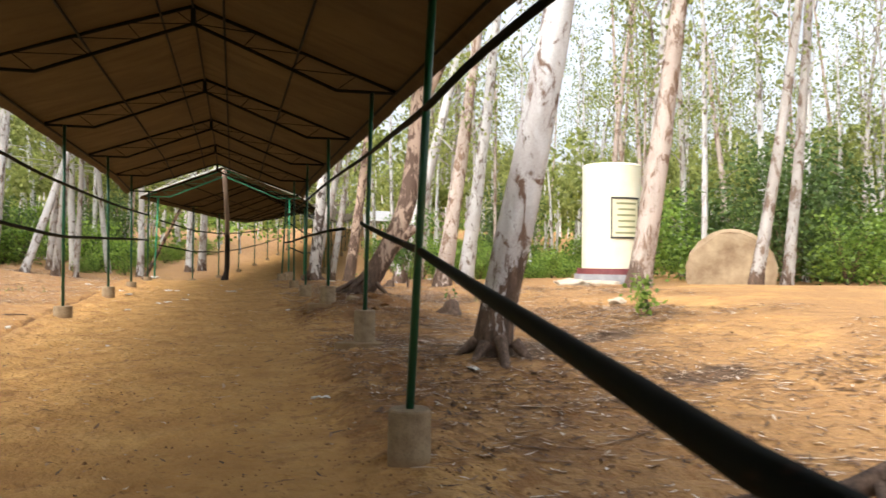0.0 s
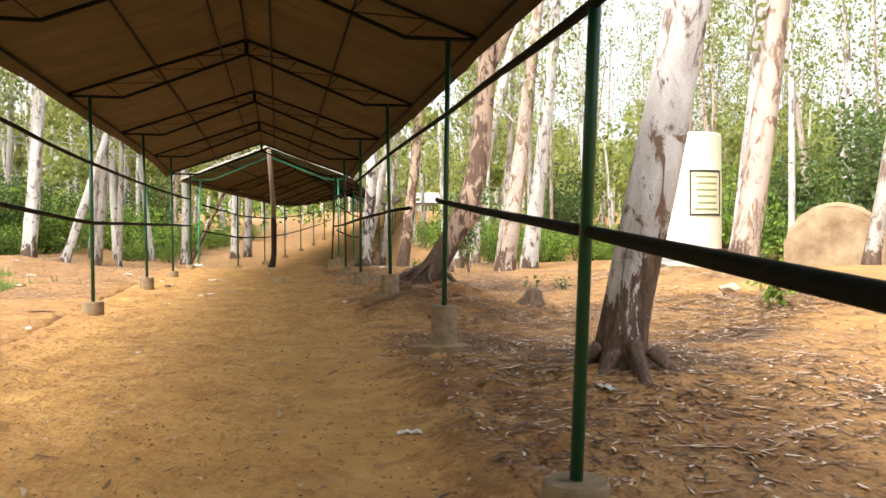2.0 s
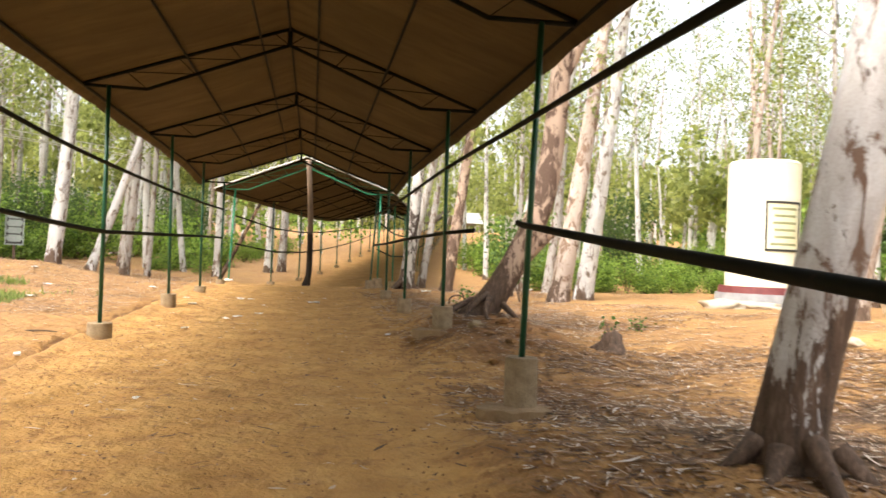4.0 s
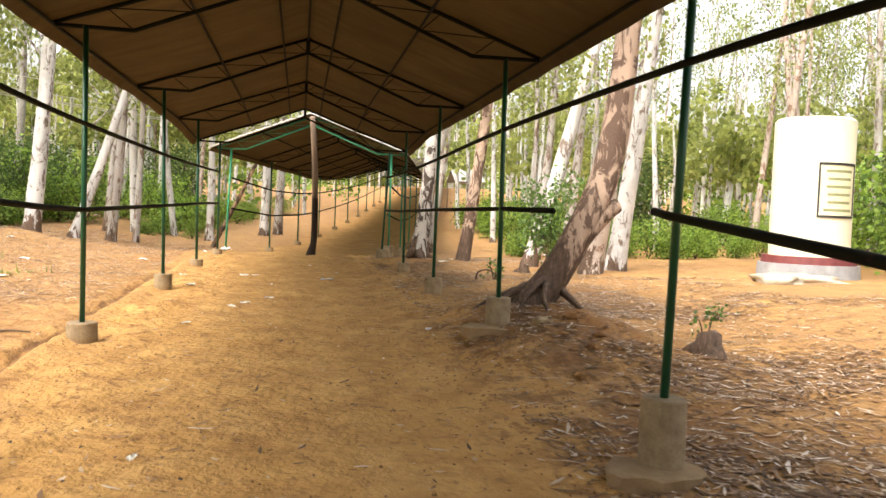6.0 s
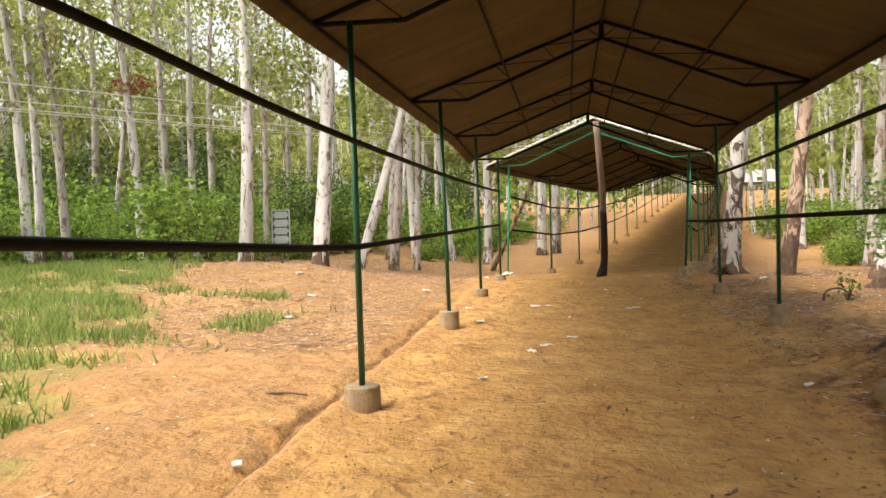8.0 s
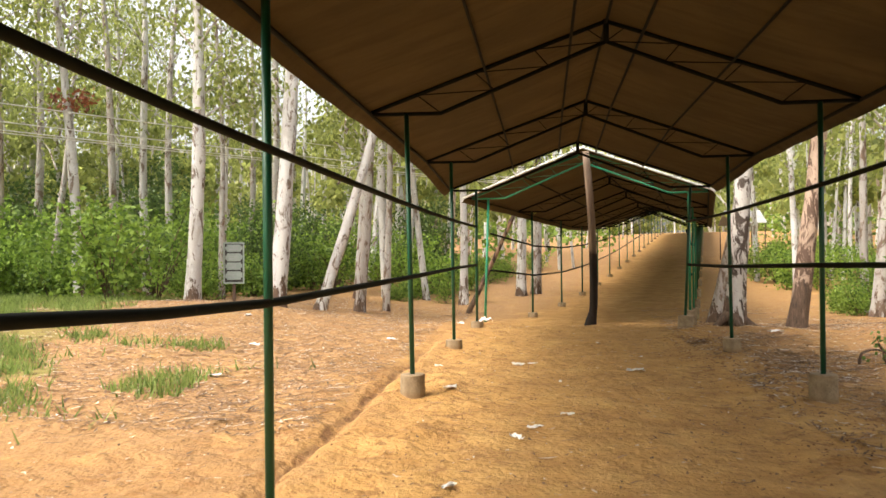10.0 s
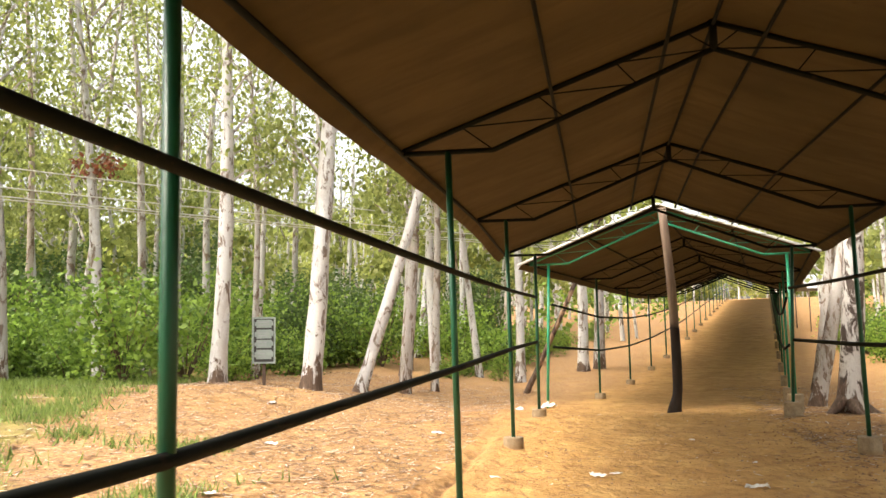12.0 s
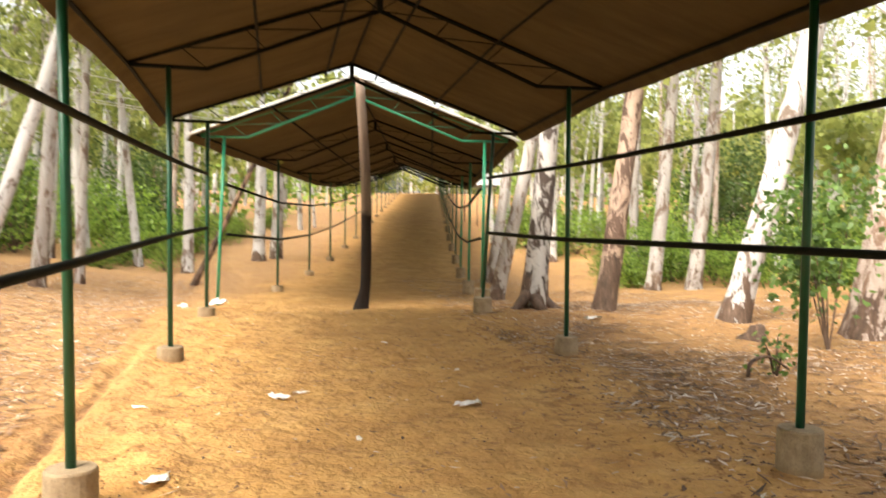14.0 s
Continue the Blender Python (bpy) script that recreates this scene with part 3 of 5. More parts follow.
# ---- trees ----
def leaf_cloud(clusters, per, size, spread, droop, rnd, shape=(1.0, 0.27)):
    """Many small leaf blades in clusters; returns verts and faces."""
    verts, faces = [], []
    for c, k in clusters:
        for _ in range(int(per * k)):
            p = c + Vector((rnd.gauss(0, spread), rnd.gauss(0, spread), rnd.gauss(0, spread * 0.8)))
            w = Vector((rnd.uniform(-1, 1), rnd.uniform(-1, 1), rnd.uniform(-1, 0.6) - droop)).normalized()
            sd = w.cross(Vector((rnd.uniform(-1, 1), rnd.uniform(-1, 1), rnd.uniform(-1, 1)))).normalized()
            ln = size * rnd.uniform(0.6, 1.35) * shape[0]
            wd = size * shape[1] * rnd.uniform(0.7, 1.3)
            i = len(verts)
            verts += [p, p + w * ln * 0.45 + sd * wd, p + w * ln, p + w * ln * 0.5 - sd * wd]
            faces.append((i, i + 1, i + 2, i + 3))
    return verts, faces


def crown_meshes(seed, tall, low, wide, count):
    """A crown's leaves and its branches, for a trunk that leans little; heights from the foot."""
    rnd = random.Random(seed)
    clusters, bm = [], bmesh.new()
    for i in range(count):
        h = low + (tall - low) * (i + rnd.random()) / count
        a = rnd.uniform(0, 6.283)
        reach = wide * rnd.uniform(0.25, 1.0) * (0.55 + 0.45 * math.sin(3.0 * min(1, max(0.05, (h - low) / (tall - low)))))
        tip = Vector((math.cos(a) * reach, math.sin(a) * reach, h))
        root = Vector((0, 0, h - reach * rnd.uniform(0.5, 1.1)))
        if i % 3 != 2:
            midp = root.lerp(tip, 0.5) + Vector((0, 0, 0.12 * reach))
            add_tube(bm, [root, midp, tip], [0.035, 0.022, 0.008], 5, caps=False)
        clusters.append((tip, rnd.uniform(0.5, 1.4)))
        clusters.append((root.lerp(tip, 0.65) + Vector((rnd.gauss(0, 0.3), rnd.gauss(0, 0.3), -0.3)), rnd.uniform(0.2, 0.8)))
    v, f = leaf_cloud(clusters, 40, 0.155, 0.29, 0.7, rnd, (1.0, 0.3))
    leaves = mesh_of("crown", v, f, LEAF_GUM)
    br = bpy.data.meshes.new("bough")
    bm.to_mesh(br)
    bm.free()
    br.materials.append(BARK_GREY)
    return leaves, br


CROWNS = [crown_meshes(11 + i, 13.5 + i % 3, 4.2 + 0.5 * (i % 4), 1.9 + 0.2 * (i % 3), 30) for i in range(6)]
SPARSE = [crown_meshes(81 + i, 13.5 + i % 2, 4.6 + 0.6 * i, 1.6 + 0.2 * i, 12) for i in range(3)]


def trunk_mesh(spine, r0, r1, material, seed, sides=12, roots=0.0, forks=()):
    pts = spline(spine, 7)
    n = len(pts)
    zs = [p.z for p in pts]
    total = max(1e-6, zs[-1] - zs[0])
    radii = []
    for p in pts:
        k = (p.z - zs[0]) / total
        radii.append(r1 + (r0 - r1) * (1 - k) ** 1.15 + r0 * 0.55 * math.exp(-max(0, p.z - zs[0]) / 0.28))
    fl = None
    if roots:
        def fl(i, a):
            return roots * max(0, math.sin(a * 2.5 + seed) * 0.6 + math.sin(a * 4 + 2 * seed) * 0.5) * math.exp(-max(0, pts[i].z - zs[0] - 0.05) / 0.16)
    bm = add_tube(bmesh.new(), pts, radii, sides, 0.16, seed, True, fl)
    for line, ra, rb in forks:
        fp = spline(line, 5)
        add_tube(bm, fp, [ra + (rb - ra) * i / (len(fp) - 1) for i in range(len(fp))], 10, 0.12, seed + 2)
    me = bpy.data.meshes.new("trunk")
    bm.normal_update()
    bm.to_mesh(me)
    bm.free()
    me.materials.append(material)
    me.polygons.foreach_set("use_smooth", [True] * len(me.polygons))
    return me


def gum_tree(x, y, lean, r, material, label, crown=0, tall=13.0, bend=0.0, roots=0.0, spine=None, forks=(), group="gum trees along the path", spin=0.0, sides=14):
    g = height(x, y) + small_relief(x, y)
    t = thing("eucalyptus_tree", (x, y, g), label, "tree", group)
    if spine is None:
        spine = [(0, 0, -0.25)] + [(lean[0] * z + bend * math.sin(z * 0.45), lean[1] * z + bend * 0.6 * math.sin(z * 0.33 + 1), z) for z in (0.0, 0.5, 1.2, 2.4, 4.2, 6.5, 9.0, tall)]
    share("trunk", trunk_mesh(spine, r, r * 0.3, material, x * 1.7 + y, sides, roots, forks), t, Matrix())
    lf, br = SPARSE[crown % 3] if x > 5 and y < 24 else CROWNS[crown % len(CROWNS)]
    top = Vector(spine[-1])
    sh = Matrix(((1, 0, top.x / top.z, 0), (0, 1, top.y / top.z, 0), (0, 0, 1, 0), (0, 0, 0, 1)))
    m = sh @ Matrix.Rotation(spin or x * 3.1 + y, 4, "Z") @ Matrix.Diagonal((1, 1, tall / 13.5, 1))
    tagged(share("bough", br, t, m), "thin grey branches", kind="stuff")
    share("crown", lf, t, m)
    return t


gum_tree(3.13, 1.9, (0.15, 0.0), 0.2, BARK_BIG, "stout pale gum tree with flaking bark and dark spreading roots", 0, 14, 0.0, 0.1,
         [(-0.06, 0.02, -0.3), (-0.03, 0.02, 0.0), (0.0, 0, 0.3), (0.11, -0.03, 0.9), (0.26, -0.08, 1.7), (0.42, -0.14, 2.6), (0.6, -0.2, 3.6), (0.85, -0.2, 5.5), (1.2, -0.1, 9), (1.5, 0.1, 14)], sides=36)
gum_tree(3.0, 9.3, (0.4, 0.0), 0.2, BARK_SCAR, "gum tree leaning low over the ground with a dark scarred stem", 1, 12, 0.0, 0.09,
         [(-0.35, -0.1, -0.3), (-0.2, -0.05, 0.0), (0.05, 0, 0.3), (0.32, 0.0, 0.75), (0.6, 0.02, 1.3), (0.78, 0.05, 1.8), (0.9, 0.05, 2.6), (1.02, 0.1, 4.0), (1.2, 0.1, 6.5), (1.5, 0.2, 12)],
         [([(0.4, 0, 0.85), (0.75, 0.0, 1.2), (0.92, 0.0, 1.3)], 0.16, 0.09), ([(1.0, 0.08, 3.6), (1.35, 0.1, 4.3), (1.95, 0.1, 5.6), (2.3, 0.1, 7.4)], 0.1, 0.04)], sides=20)
NEAR = [
    (6.5, 17.0, 0.137, 0.0, 0.26, BARK_PINK, "pinkish gum tree leaning slightly beside the bank"),
    (8.4, 8.6, 0.145, 0.0, 0.25, BARK_PINK, "pale pinkish gum tree beside the water tank"),
    (12.0, 9.8, 0.125, -0.05, 0.15, BARK_GREY, "slim grey gum tree behind the round stone"),
    (14.0, 11.3, 0.054, -0.03, 0.15, BARK_GREY, "slim grey gum tree behind the round stone"),
    (9.3, 10.2, 0.07, -0.04, 0.18, BARK_WHITE, "white gum tree near the water tank"),
    (-13.9, 20.1, -0.06, -0.01, 0.15, BARK_WHITE, "white gum tree with a twin stem at the clearing's edge"),
    (-14.2, 21.0, -0.036, 0.0, 0.13, BARK_WHITE, "white gum tree with a twin stem at the clearing's edge"),
    (-13.5, 21.1, -0.077, -0.01, 0.13, BARK_GREY, "grey gum tree at the clearing's edge"),
    (-14.7, 25.0, 0.119, 0.02, 0.11, BARK_GREY, "thin leaning gum tree in the thicket"),
    (-12.1, 22.4, -0.071, -0.01, 0.14, BARK_WHITE, "white gum tree carrying a reddish nest"),
    (-8.75, 21.5, 0.023, 0.0, 0.18, BARK_WHITE, "straight bright white gum tree by the clearing"),
    (-7.0, 22.3, 0.066, 0.01, 0.22, BARK_WHITE, "bright white gum tree with a dark foot"),
    (-6.25, 23.4, 0.286, 0.05, 0.15, BARK_WHITE, "white gum tree leaning strongly"),
    (-5.5, 24.5, 0.053, 0.01, 0.15, BARK_GREY, "greyish brown gum tree behind the clearing"),
    (-1.55, 34.8, 0.0, 0.03, 0.2, BARK_WHITE, "pair of white gum trees beside the far shelter"),
    (-1.0, 35.7, 0.014, 0.03, 0.21, BARK_GREY, "pair of gum trees beside the far shelter"),
    (-2.9, 27.5, 0.448, -0.06, 0.075, BARK_BROWN, "thin dark tree leaning over the clearing"),
    (3.05, 20.3, 0.064, 0.018, 0.2, BARK_BLACK, "white gum tree with black scars beside the footing"),
    (4.15, 20.0, 0.105, 0.01, 0.175, BARK_SCAR, "brownish gum tree with flaring roots"),
    (7.75, 25.5, 0.074, 0.015, 0.17, BARK_GREY, "pinkish grey gum tree"),
    (8.7, 25.3, 0.082, 0.014, 0.18, BARK_GREY, "pale grey gum tree"),
    (5.48, 18.45, 0.255, -0.02, 0.2, BARK_WHITE, "white gum tree leaning away from the path"),
    (7.5, 18.0, 0.119, 0.0, 0.24, BARK_WHITE, "broad white gum tree with flared foot"),
    (3.3, 23.4, 0.19, -0.01, 0.15, BARK_GREY, "leaning grey gum tree by the shelter"),
    (4.6, 28.6, 0.12, 0.0, 0.16, BARK_GREY, "grey gum tree by the far shelter"),
    (-6.6, 29.0, 0.03, 0.0, 0.16, BARK_GREY, "grey gum tree behind the clearing"),
    (-3.4, 31.0, -0.02, 0.02, 0.15, BARK_WHITE, "white gum tree behind the clearing"),
]
for i, (x, y, lx, ly, r, mat, label) in enumerate(NEAR):
    gum_tree(x, y, (lx, ly), r, mat, label, i, 12.0 + i % 4, 0.08 if r < 0.2 else 0.04, 0.1 if r > 0.19 else 0.05)

# the wood around, thinner stems
WOOD = random.Random(5)
STEMS = []
for i in range(8):
    b = WOOD.uniform(0.05, 0.22)
    lx, ly = WOOD.uniform(-0.07, 0.07), WOOD.uniform(-0.07, 0.07)
    sp = [(0, 0, -0.3)] + [(lx * z + b * math.sin(z * 0.4 + i), ly * z + b * math.sin(z * 0.3 + 2 * i), z) for z in (0.0, 0.6, 1.5, 3, 5, 8, 13)]
    STEMS.append((trunk_mesh(sp, 0.13, 0.04, (BARK_WHITE, BARK_GREY, BARK_WHITE, BARK_PINK)[i % 4], i * 3.3, 9), sp[-1]))


def clear_of_path(x, y):
    """True where the wood may stand: off the path, the clearing and the bank."""
    far = y - 21
    mid = 0.2 + (far * 0.176 if far > 0 else 0)
    if abs(x - mid) < (4.2 if y < 46 or x < mid else 8.0) and -30 < y < 90:
        return False
    if -7 < x < 0 and -30 < y < 26 or -15.5 < x <= -7 and 3 < y < 25:
        return False
    if 0 < x < 10 and -30 < y < 15 or 4 < x < 14 and 3 < y < 27:
        return False
    return True


# unseen gums added on the left to shade the first stretch of the path
for i, (x, y) in enumerate(((-7.5, -3), (-9.5, 0.5), (-8.2, -8), (-11.5, -5), (-6.8, -13), (-12.5, 1.5), (-10, -11), (-7.2, 1.2))):
    gum_tree(x, y, (0.03, 0.0), 0.15, (BARK_WHITE, BARK_GREY)[i % 2], "slender pale gum tree, unseen, added to shade the start of the path", i, 11.0 + i % 3, 0.1, 0.04)

placed = [(n[0], n[1]) for n in NEAR]
count = 0
while count < 190:
    if count < 160:
        y = WOOD.uniform(6, 58)
        x = WOOD.choice((-1, 1)) * WOOD.uniform(4, 36)
    else:
        x, y = WOOD.uniform(-30, 32), WOOD.uniform(-25, 30)
    if not clear_of_path(x, y) or any((x - a) ** 2 + (y - b) ** 2 < 1.6 for a, b in placed):
        continue
    placed.append((x, y))
    t = thing("eucalyptus_tree", (x, y, height(x, y)), "slender pale gum tree in the wood", "tree", "gum trees of the wood")
    me, top = STEMS[count % len(STEMS)]
    k, turn = WOOD.uniform(0.75, 1.35), Matrix.Rotation(WOOD.uniform(0, 6.28), 4, "Z")
    hs = WOOD.uniform(0.85, 1.2)
    share("trunk", me, t, turn @ Matrix.Diagonal((k, k, hs, 1)))
    lf, br = SPARSE[count % 3] if x > 5 and y < 40 or count % 5 < 3 else CROWNS[count % len(CROWNS)]
    sh = Matrix(((1, 0, top[0] / top[2], 0), (0, 1, top[1] / top[2], 0), (0, 0, 1, 0), (0, 0, 0, 1)))
    m = turn @ Matrix.Diagonal((1, 1, hs, 1)) @ sh
    tagged(share("bough", br, t, m), "thin grey branches", kind="stuff")
    share("crown", lf, t, m)
    count += 1


def far_wood():
    """Distant stems and foliage all round, too many to count."""
    rnd = random.Random(9)
    bm = bmesh.new()
    clusters = []
    n = 0
    while n < 860:
        a, d = rnd.uniform(0, 6.283), 33 + 65 * rnd.random() ** 1.3
        x, y = d * math.sin(a), 8 + d * math.cos(a)
        if not clear_of_path(x, y):
            continue
        n += 1
        g, r = height(x, y), rnd.uniform(0.07, 0.15)
        lx, ly, h = rnd.gauss(0, 0.06), rnd.gauss(0, 0.06), rnd.uniform(5.5, 8.8) if x > 8 and y < 75 else rnd.uniform(7.5, 11.5)
        add_tube(bm, [(x, y, g - 0.3), (x + lx * 4, y + ly * 4, g + 4), (x + lx * h * 1.2, y + ly * h, g + h)], [r, r * 0.8, r * 0.4], 5, caps=False)
        for _ in range(4):
            z = rnd.uniform(3.4, h)
            mid = Vector((x + lx * z + rnd.gauss(0, 1.1), y + ly * z + rnd.gauss(0, 1.1), g + z))
            clusters += [(mid + Vector((rnd.gauss(0, 0.55), rnd.gauss(0, 0.55), rnd.gauss(0, 0.3))), 1.0) for _ in range(3)]
    for _ in range(130):
        x, y = rnd.uniform(-12, 45), rnd.uniform(96, 128)
        g, r = height(x, y), rnd.uniform(0.1, 0.18)
        add_tube(bm, [(x, y, g - 0.3), (x, y, g + 5), (x, y, g + 10)], [r, r * 0.8, r * 0.4], 5, caps=False)
        clusters += [(Vector((x + rnd.gauss(0, 1.2), y + rnd.gauss(0, 1.2), g + rnd.uniform(0.3, 10))), 1.3) for _ in range(12)]
    me = bpy.data.meshes.new("far_stems")
    bm.to_mesh(me)
    bm.free()
    me.materials.append(BARK_WHITE)
    tagged(new("far_stems", me), "countless pale gum stems deep in the wood", "tree trunks", kind="stuff")
    v, f = leaf_cloud(clusters, 26, 0.36, 0.36, 0.5, rnd, (1.0, 0.4))
    tagged(new("far_foliage", mesh_of("far_foliage", v, f, LEAF_GUM)), "light green foliage deep in the wood", "foliage", kind="stuff")
    low = []
    for _ in range(900):
        a, d = rnd.uniform(0, 6.283), rnd.uniform(36, 80)
        x, y = d * math.sin(a), 8 + d * math.cos(a)
        if clear_of_path(x, y):
            low.append((Vector((x, y, height(x, y) + rnd.uniform(0.2, 2.4))), 1.0))
    v, f = leaf_cloud(low, 55, 0.34, 0.7, 0.0, rnd, (1.0, 0.4))
    tagged(new("far_thicket", mesh_of("far_thicket", v, f, LEAF_BUSH)), "green thicket deep in the wood", "undergrowth", kind="stuff")

    # the wood closes further off: one uneven mass of foliage
    mass = []
    for _ in range(1500):
        a, d = rnd.uniform(0, 6.283), rnd.uniform(100, 125)
        x, y = d * math.sin(a), 8 + d * math.cos(a)
        if abs(x - 17) < 7 and y > 0:
            continue
        top = (9.5 if x > 0 else 10.5) + 6 * noise.noise(Vector((a * 5, 2, 0))) + 4 * noise.noise(Vector((a * 17, 7, 0)))
        mass.append((Vector((x, y, height(x, y) + rnd.uniform(0.2, top))), 1.0))
    v, f = leaf_cloud(mass, 46, 1.25, 1.6, 0.3, rnd, (1.0, 0.5))
    tagged(new("distant_foliage", mesh_of("distant_foliage", v, f, LEAF_GUM)), "distant yellow-green tree crowns closing the wood", "foliage", kind="stuff")


far_wood()


# ---- undergrowth ----
def stem_bundle(bm, rnd, n, tall, wide, r=0.012):
    tips = []
    for _ in range(n):
        a, k = rnd.uniform(0, 6.283), rnd.uniform(0.3, 1.0)
        tip = Vector((math.cos(a) * wide * k, math.sin(a) * wide * k, tall * rnd.uniform(0.45, 1.0)))
        add_tube(bm, [(0, 0, -0.05), tip * 0.5 + Vector((0, 0, 0.1 * tall)), tip], [r, r * 0.7, r * 0.3], 5, caps=False)
        tips.append(tip)
    return tips


def bush_meshes(seed, tall, wide, stems, per, size, spread, leaf, droop=0.1, shape=(1.0, 0.36), low=True):
    rnd = random.Random(seed)
    bm = bmesh.new()
    tips = stem_bundle(bm, rnd, stems, tall, wide)
    st = bpy.data.meshes.new("stem")
    bm.to_mesh(st)
    bm.free()
    st.materials.append(BARK_BROWN)
    cl = []
    for t in tips:
        cl.append((t, 1.0))
        cl.append((t * (0.62 if low else 0.8) + Vector((0, 0, 0.08)), 0.8))
        if low:
            cl.append((Vector((t.x * 0.9, t.y * 0.9, t.z * 0.35)), 0.7))
    v, f = leaf_cloud(cl, per, size, spread, droop, rnd, shape)
    return mesh_of("foliage", v, f, leaf), st


BUSHES = [bush_meshes(31 + i, 0.9 + 0.25 * i, 0.8 + 0.1 * i, 15, 44, 0.1, 0.2, LEAF_BUSH) for i in range(4)]
THICKETS = [bush_meshes(51 + i, 3.0 + 0.6 * i, 1.5, 24, 75, 0.15, 0.4, LEAF_DARK) for i in range(3)]


def bush(x, y, meshes, label, group, k=1.0, turn=0.0, name="bush"):
    t = thing(name, (x, y, height(x, y) + small_relief(x, y)), label, "bush", group)
    m = Matrix.Rotation(turn, 4, "Z") @ Matrix.Diagonal((k, k, k, 1))
    share("foliage", meshes[0], t, m)
    share("stem", meshes[1], t, m)
    return t


GREENS = random.Random(21)


def scatter_bushes(n, box, meshes, label, group, small, large):
    done = 0
    while done < n:
        x, y = GREENS.uniform(box[0], box[2]), GREENS.uniform(box[1], box[3])
        far = y - 21
        if abs(x - 0.2 - max(0, far) * 0.176) < 4.6:
            continue
        done += 1
        bush(x, y, meshes[done % len(meshes)], label, group, GREENS.uniform(small, large), GREENS.uniform(0, 6.28))


# thickets out of view, added to keep side light off the near ground
for x, y, k in ((-3.6, -1.2, 0.8), (-3.5, -3.0, 0.85), (-3.5, -4.8, 0.9), (-3.6, -6.6, 0.9), (-3.5, -8.4, 0.95), (-3.7, -10.5, 1.0), (-4.9, -4.2, 1.0), (-5.3, -2.0, 0.9), (-5.8, -0.2, 0.8), (-5.2, -6.5, 1.0), (-6.0, -8.8, 1.1), (-5.0, -11, 1.0), (-6.6, -13.5, 1.2), (-4.8, -16, 1.0), (-2.0, -18, 1.1), (1.5, -19, 1.2), (5.0, -17, 1.1), (6.5, -13, 1.0)):
    bush(x, y, THICKETS[int(x - y) % 3], "tall dark green thicket, unseen, added to block light at the path's start", "dark thickets", k, y, "thicket")
scatter_bushes(46, (-24, 23, -8, 34), BUSHES, "bright green leafy bush at the wood's edge", "bushes at the clearing", 0.8, 1.7)
scatter_bushes(16, (-20, 19.5, -11.5, 24), BUSHES, "bright green leafy bush at the wood's edge", "bushes at the clearing", 0.7, 1.3)
scatter_bushes(16, (8, 34, 18, 62), BUSHES, "low green bush beside the far shelter", "bushes on the bank", 0.6, 1.1)
scatter_bushes(14, (-7, 30, 4, 50), BUSHES, "low green bush beside the far shelter", "bushes at the clearing", 0.45, 0.85)
scatter_bushes(24, (-16, 32, -4, 46), BUSHES, "bright green leafy bush beneath the gums", "bushes at the clearing", 0.9, 1.7)
scatter_bushes(34, (9, 24, 24, 34), BUSHES, "bright green leafy bush beneath the gums", "bushes on the bank", 0.55, 1.05)
scatter_bushes(9, (7.5, 26, 14, 30), BUSHES, "bright green leafy bush beneath the gums", "bushes on the bank", 0.5, 0.9)
scatter_bushes(24, (14, 6, 30, 21), BUSHES, "bright green leafy bush behind the round stone", "bushes on the bank", 1.0, 1.9)
scatter_bushes(20, (6, 30, 24, 46), BUSHES, "bright green leafy bush beneath the gums", "bushes on the bank", 0.7, 1.3)
for x, y, k in ((17, 15, 1.0), (19.5, 17.5, 1.2), (21, 13, 1.1), (18, 21, 1.0), (24, 16, 1.2), (-19, 25, 1.0), (-21, 28, 1.1), (-9.5, 35, 0.8), (-12.5, 38, 1.0), (-6, 40, 1.0), (-17, 35, 1.2), (-24, 24, 1.1), (-17, 27.5, 0.8), (-20.5, 31, 1.2), (-23.5, 28, 1.3), (-10.5, 31, 0.7), (-18, 38, 1.3), (-26, 31, 1.4), (14, 33, 1.0), (25, 8, 1.2)):
    bush(x, y, THICKETS[int(x + y) % 3], "tall dark green thicket in the shade", "dark thickets", k, x, "thicket")
bush(-10.3, 20.6, BUSHES[2], "dense green bush beside the notice board", "bushes at the clearing", 1.35, 1.0)
bush(5.3, 16.2, bush_meshes(71, 2.0, 0.5, 6, 110, 0.1, 0.24, LEAF_MID, 0.3, low=False), "tall leafy shrub growing behind a green post", "shrubs by the posts", 1.0, 0.4, "shrub")
bush(3.75, 14.95, bush_meshes(72, 0.4, 0.15, 5, 7, 0.07, 0.06, LEAF_MID, 0.1), "small leafy seedling among dry leaves", "shrubs by the posts", 1.0, 0.4, "seedling")
bush(6.35, 4.5, bush_meshes(73, 0.55, 0.22, 6, 9, 0.1, 0.09, LEAF_BUSH, 0.1), "young green sapling on the sandy bank", "shrubs by the posts", 1.0, 0.0, "seedling")
bush(5.3, 9.2, bush_meshes(74, 0.3, 0.2, 6, 6, 0.07, 0.07, LEAF_MID, 0.1), "low green seedling on bare soil", "shrubs by the posts", 0.65, 0.0, "seedling")
bush(4.2, 7.45, bush_meshes(75, 0.4, 0.12, 3, 4, 0.07, 0.05, LEAF_MID, 0.1), "thin green shoots beside a dead stump", "shrubs by the posts", 1.0, 0.0, "seedling")


def on_ground(x, y):
    return height(x, y) + small_relief(x, y)


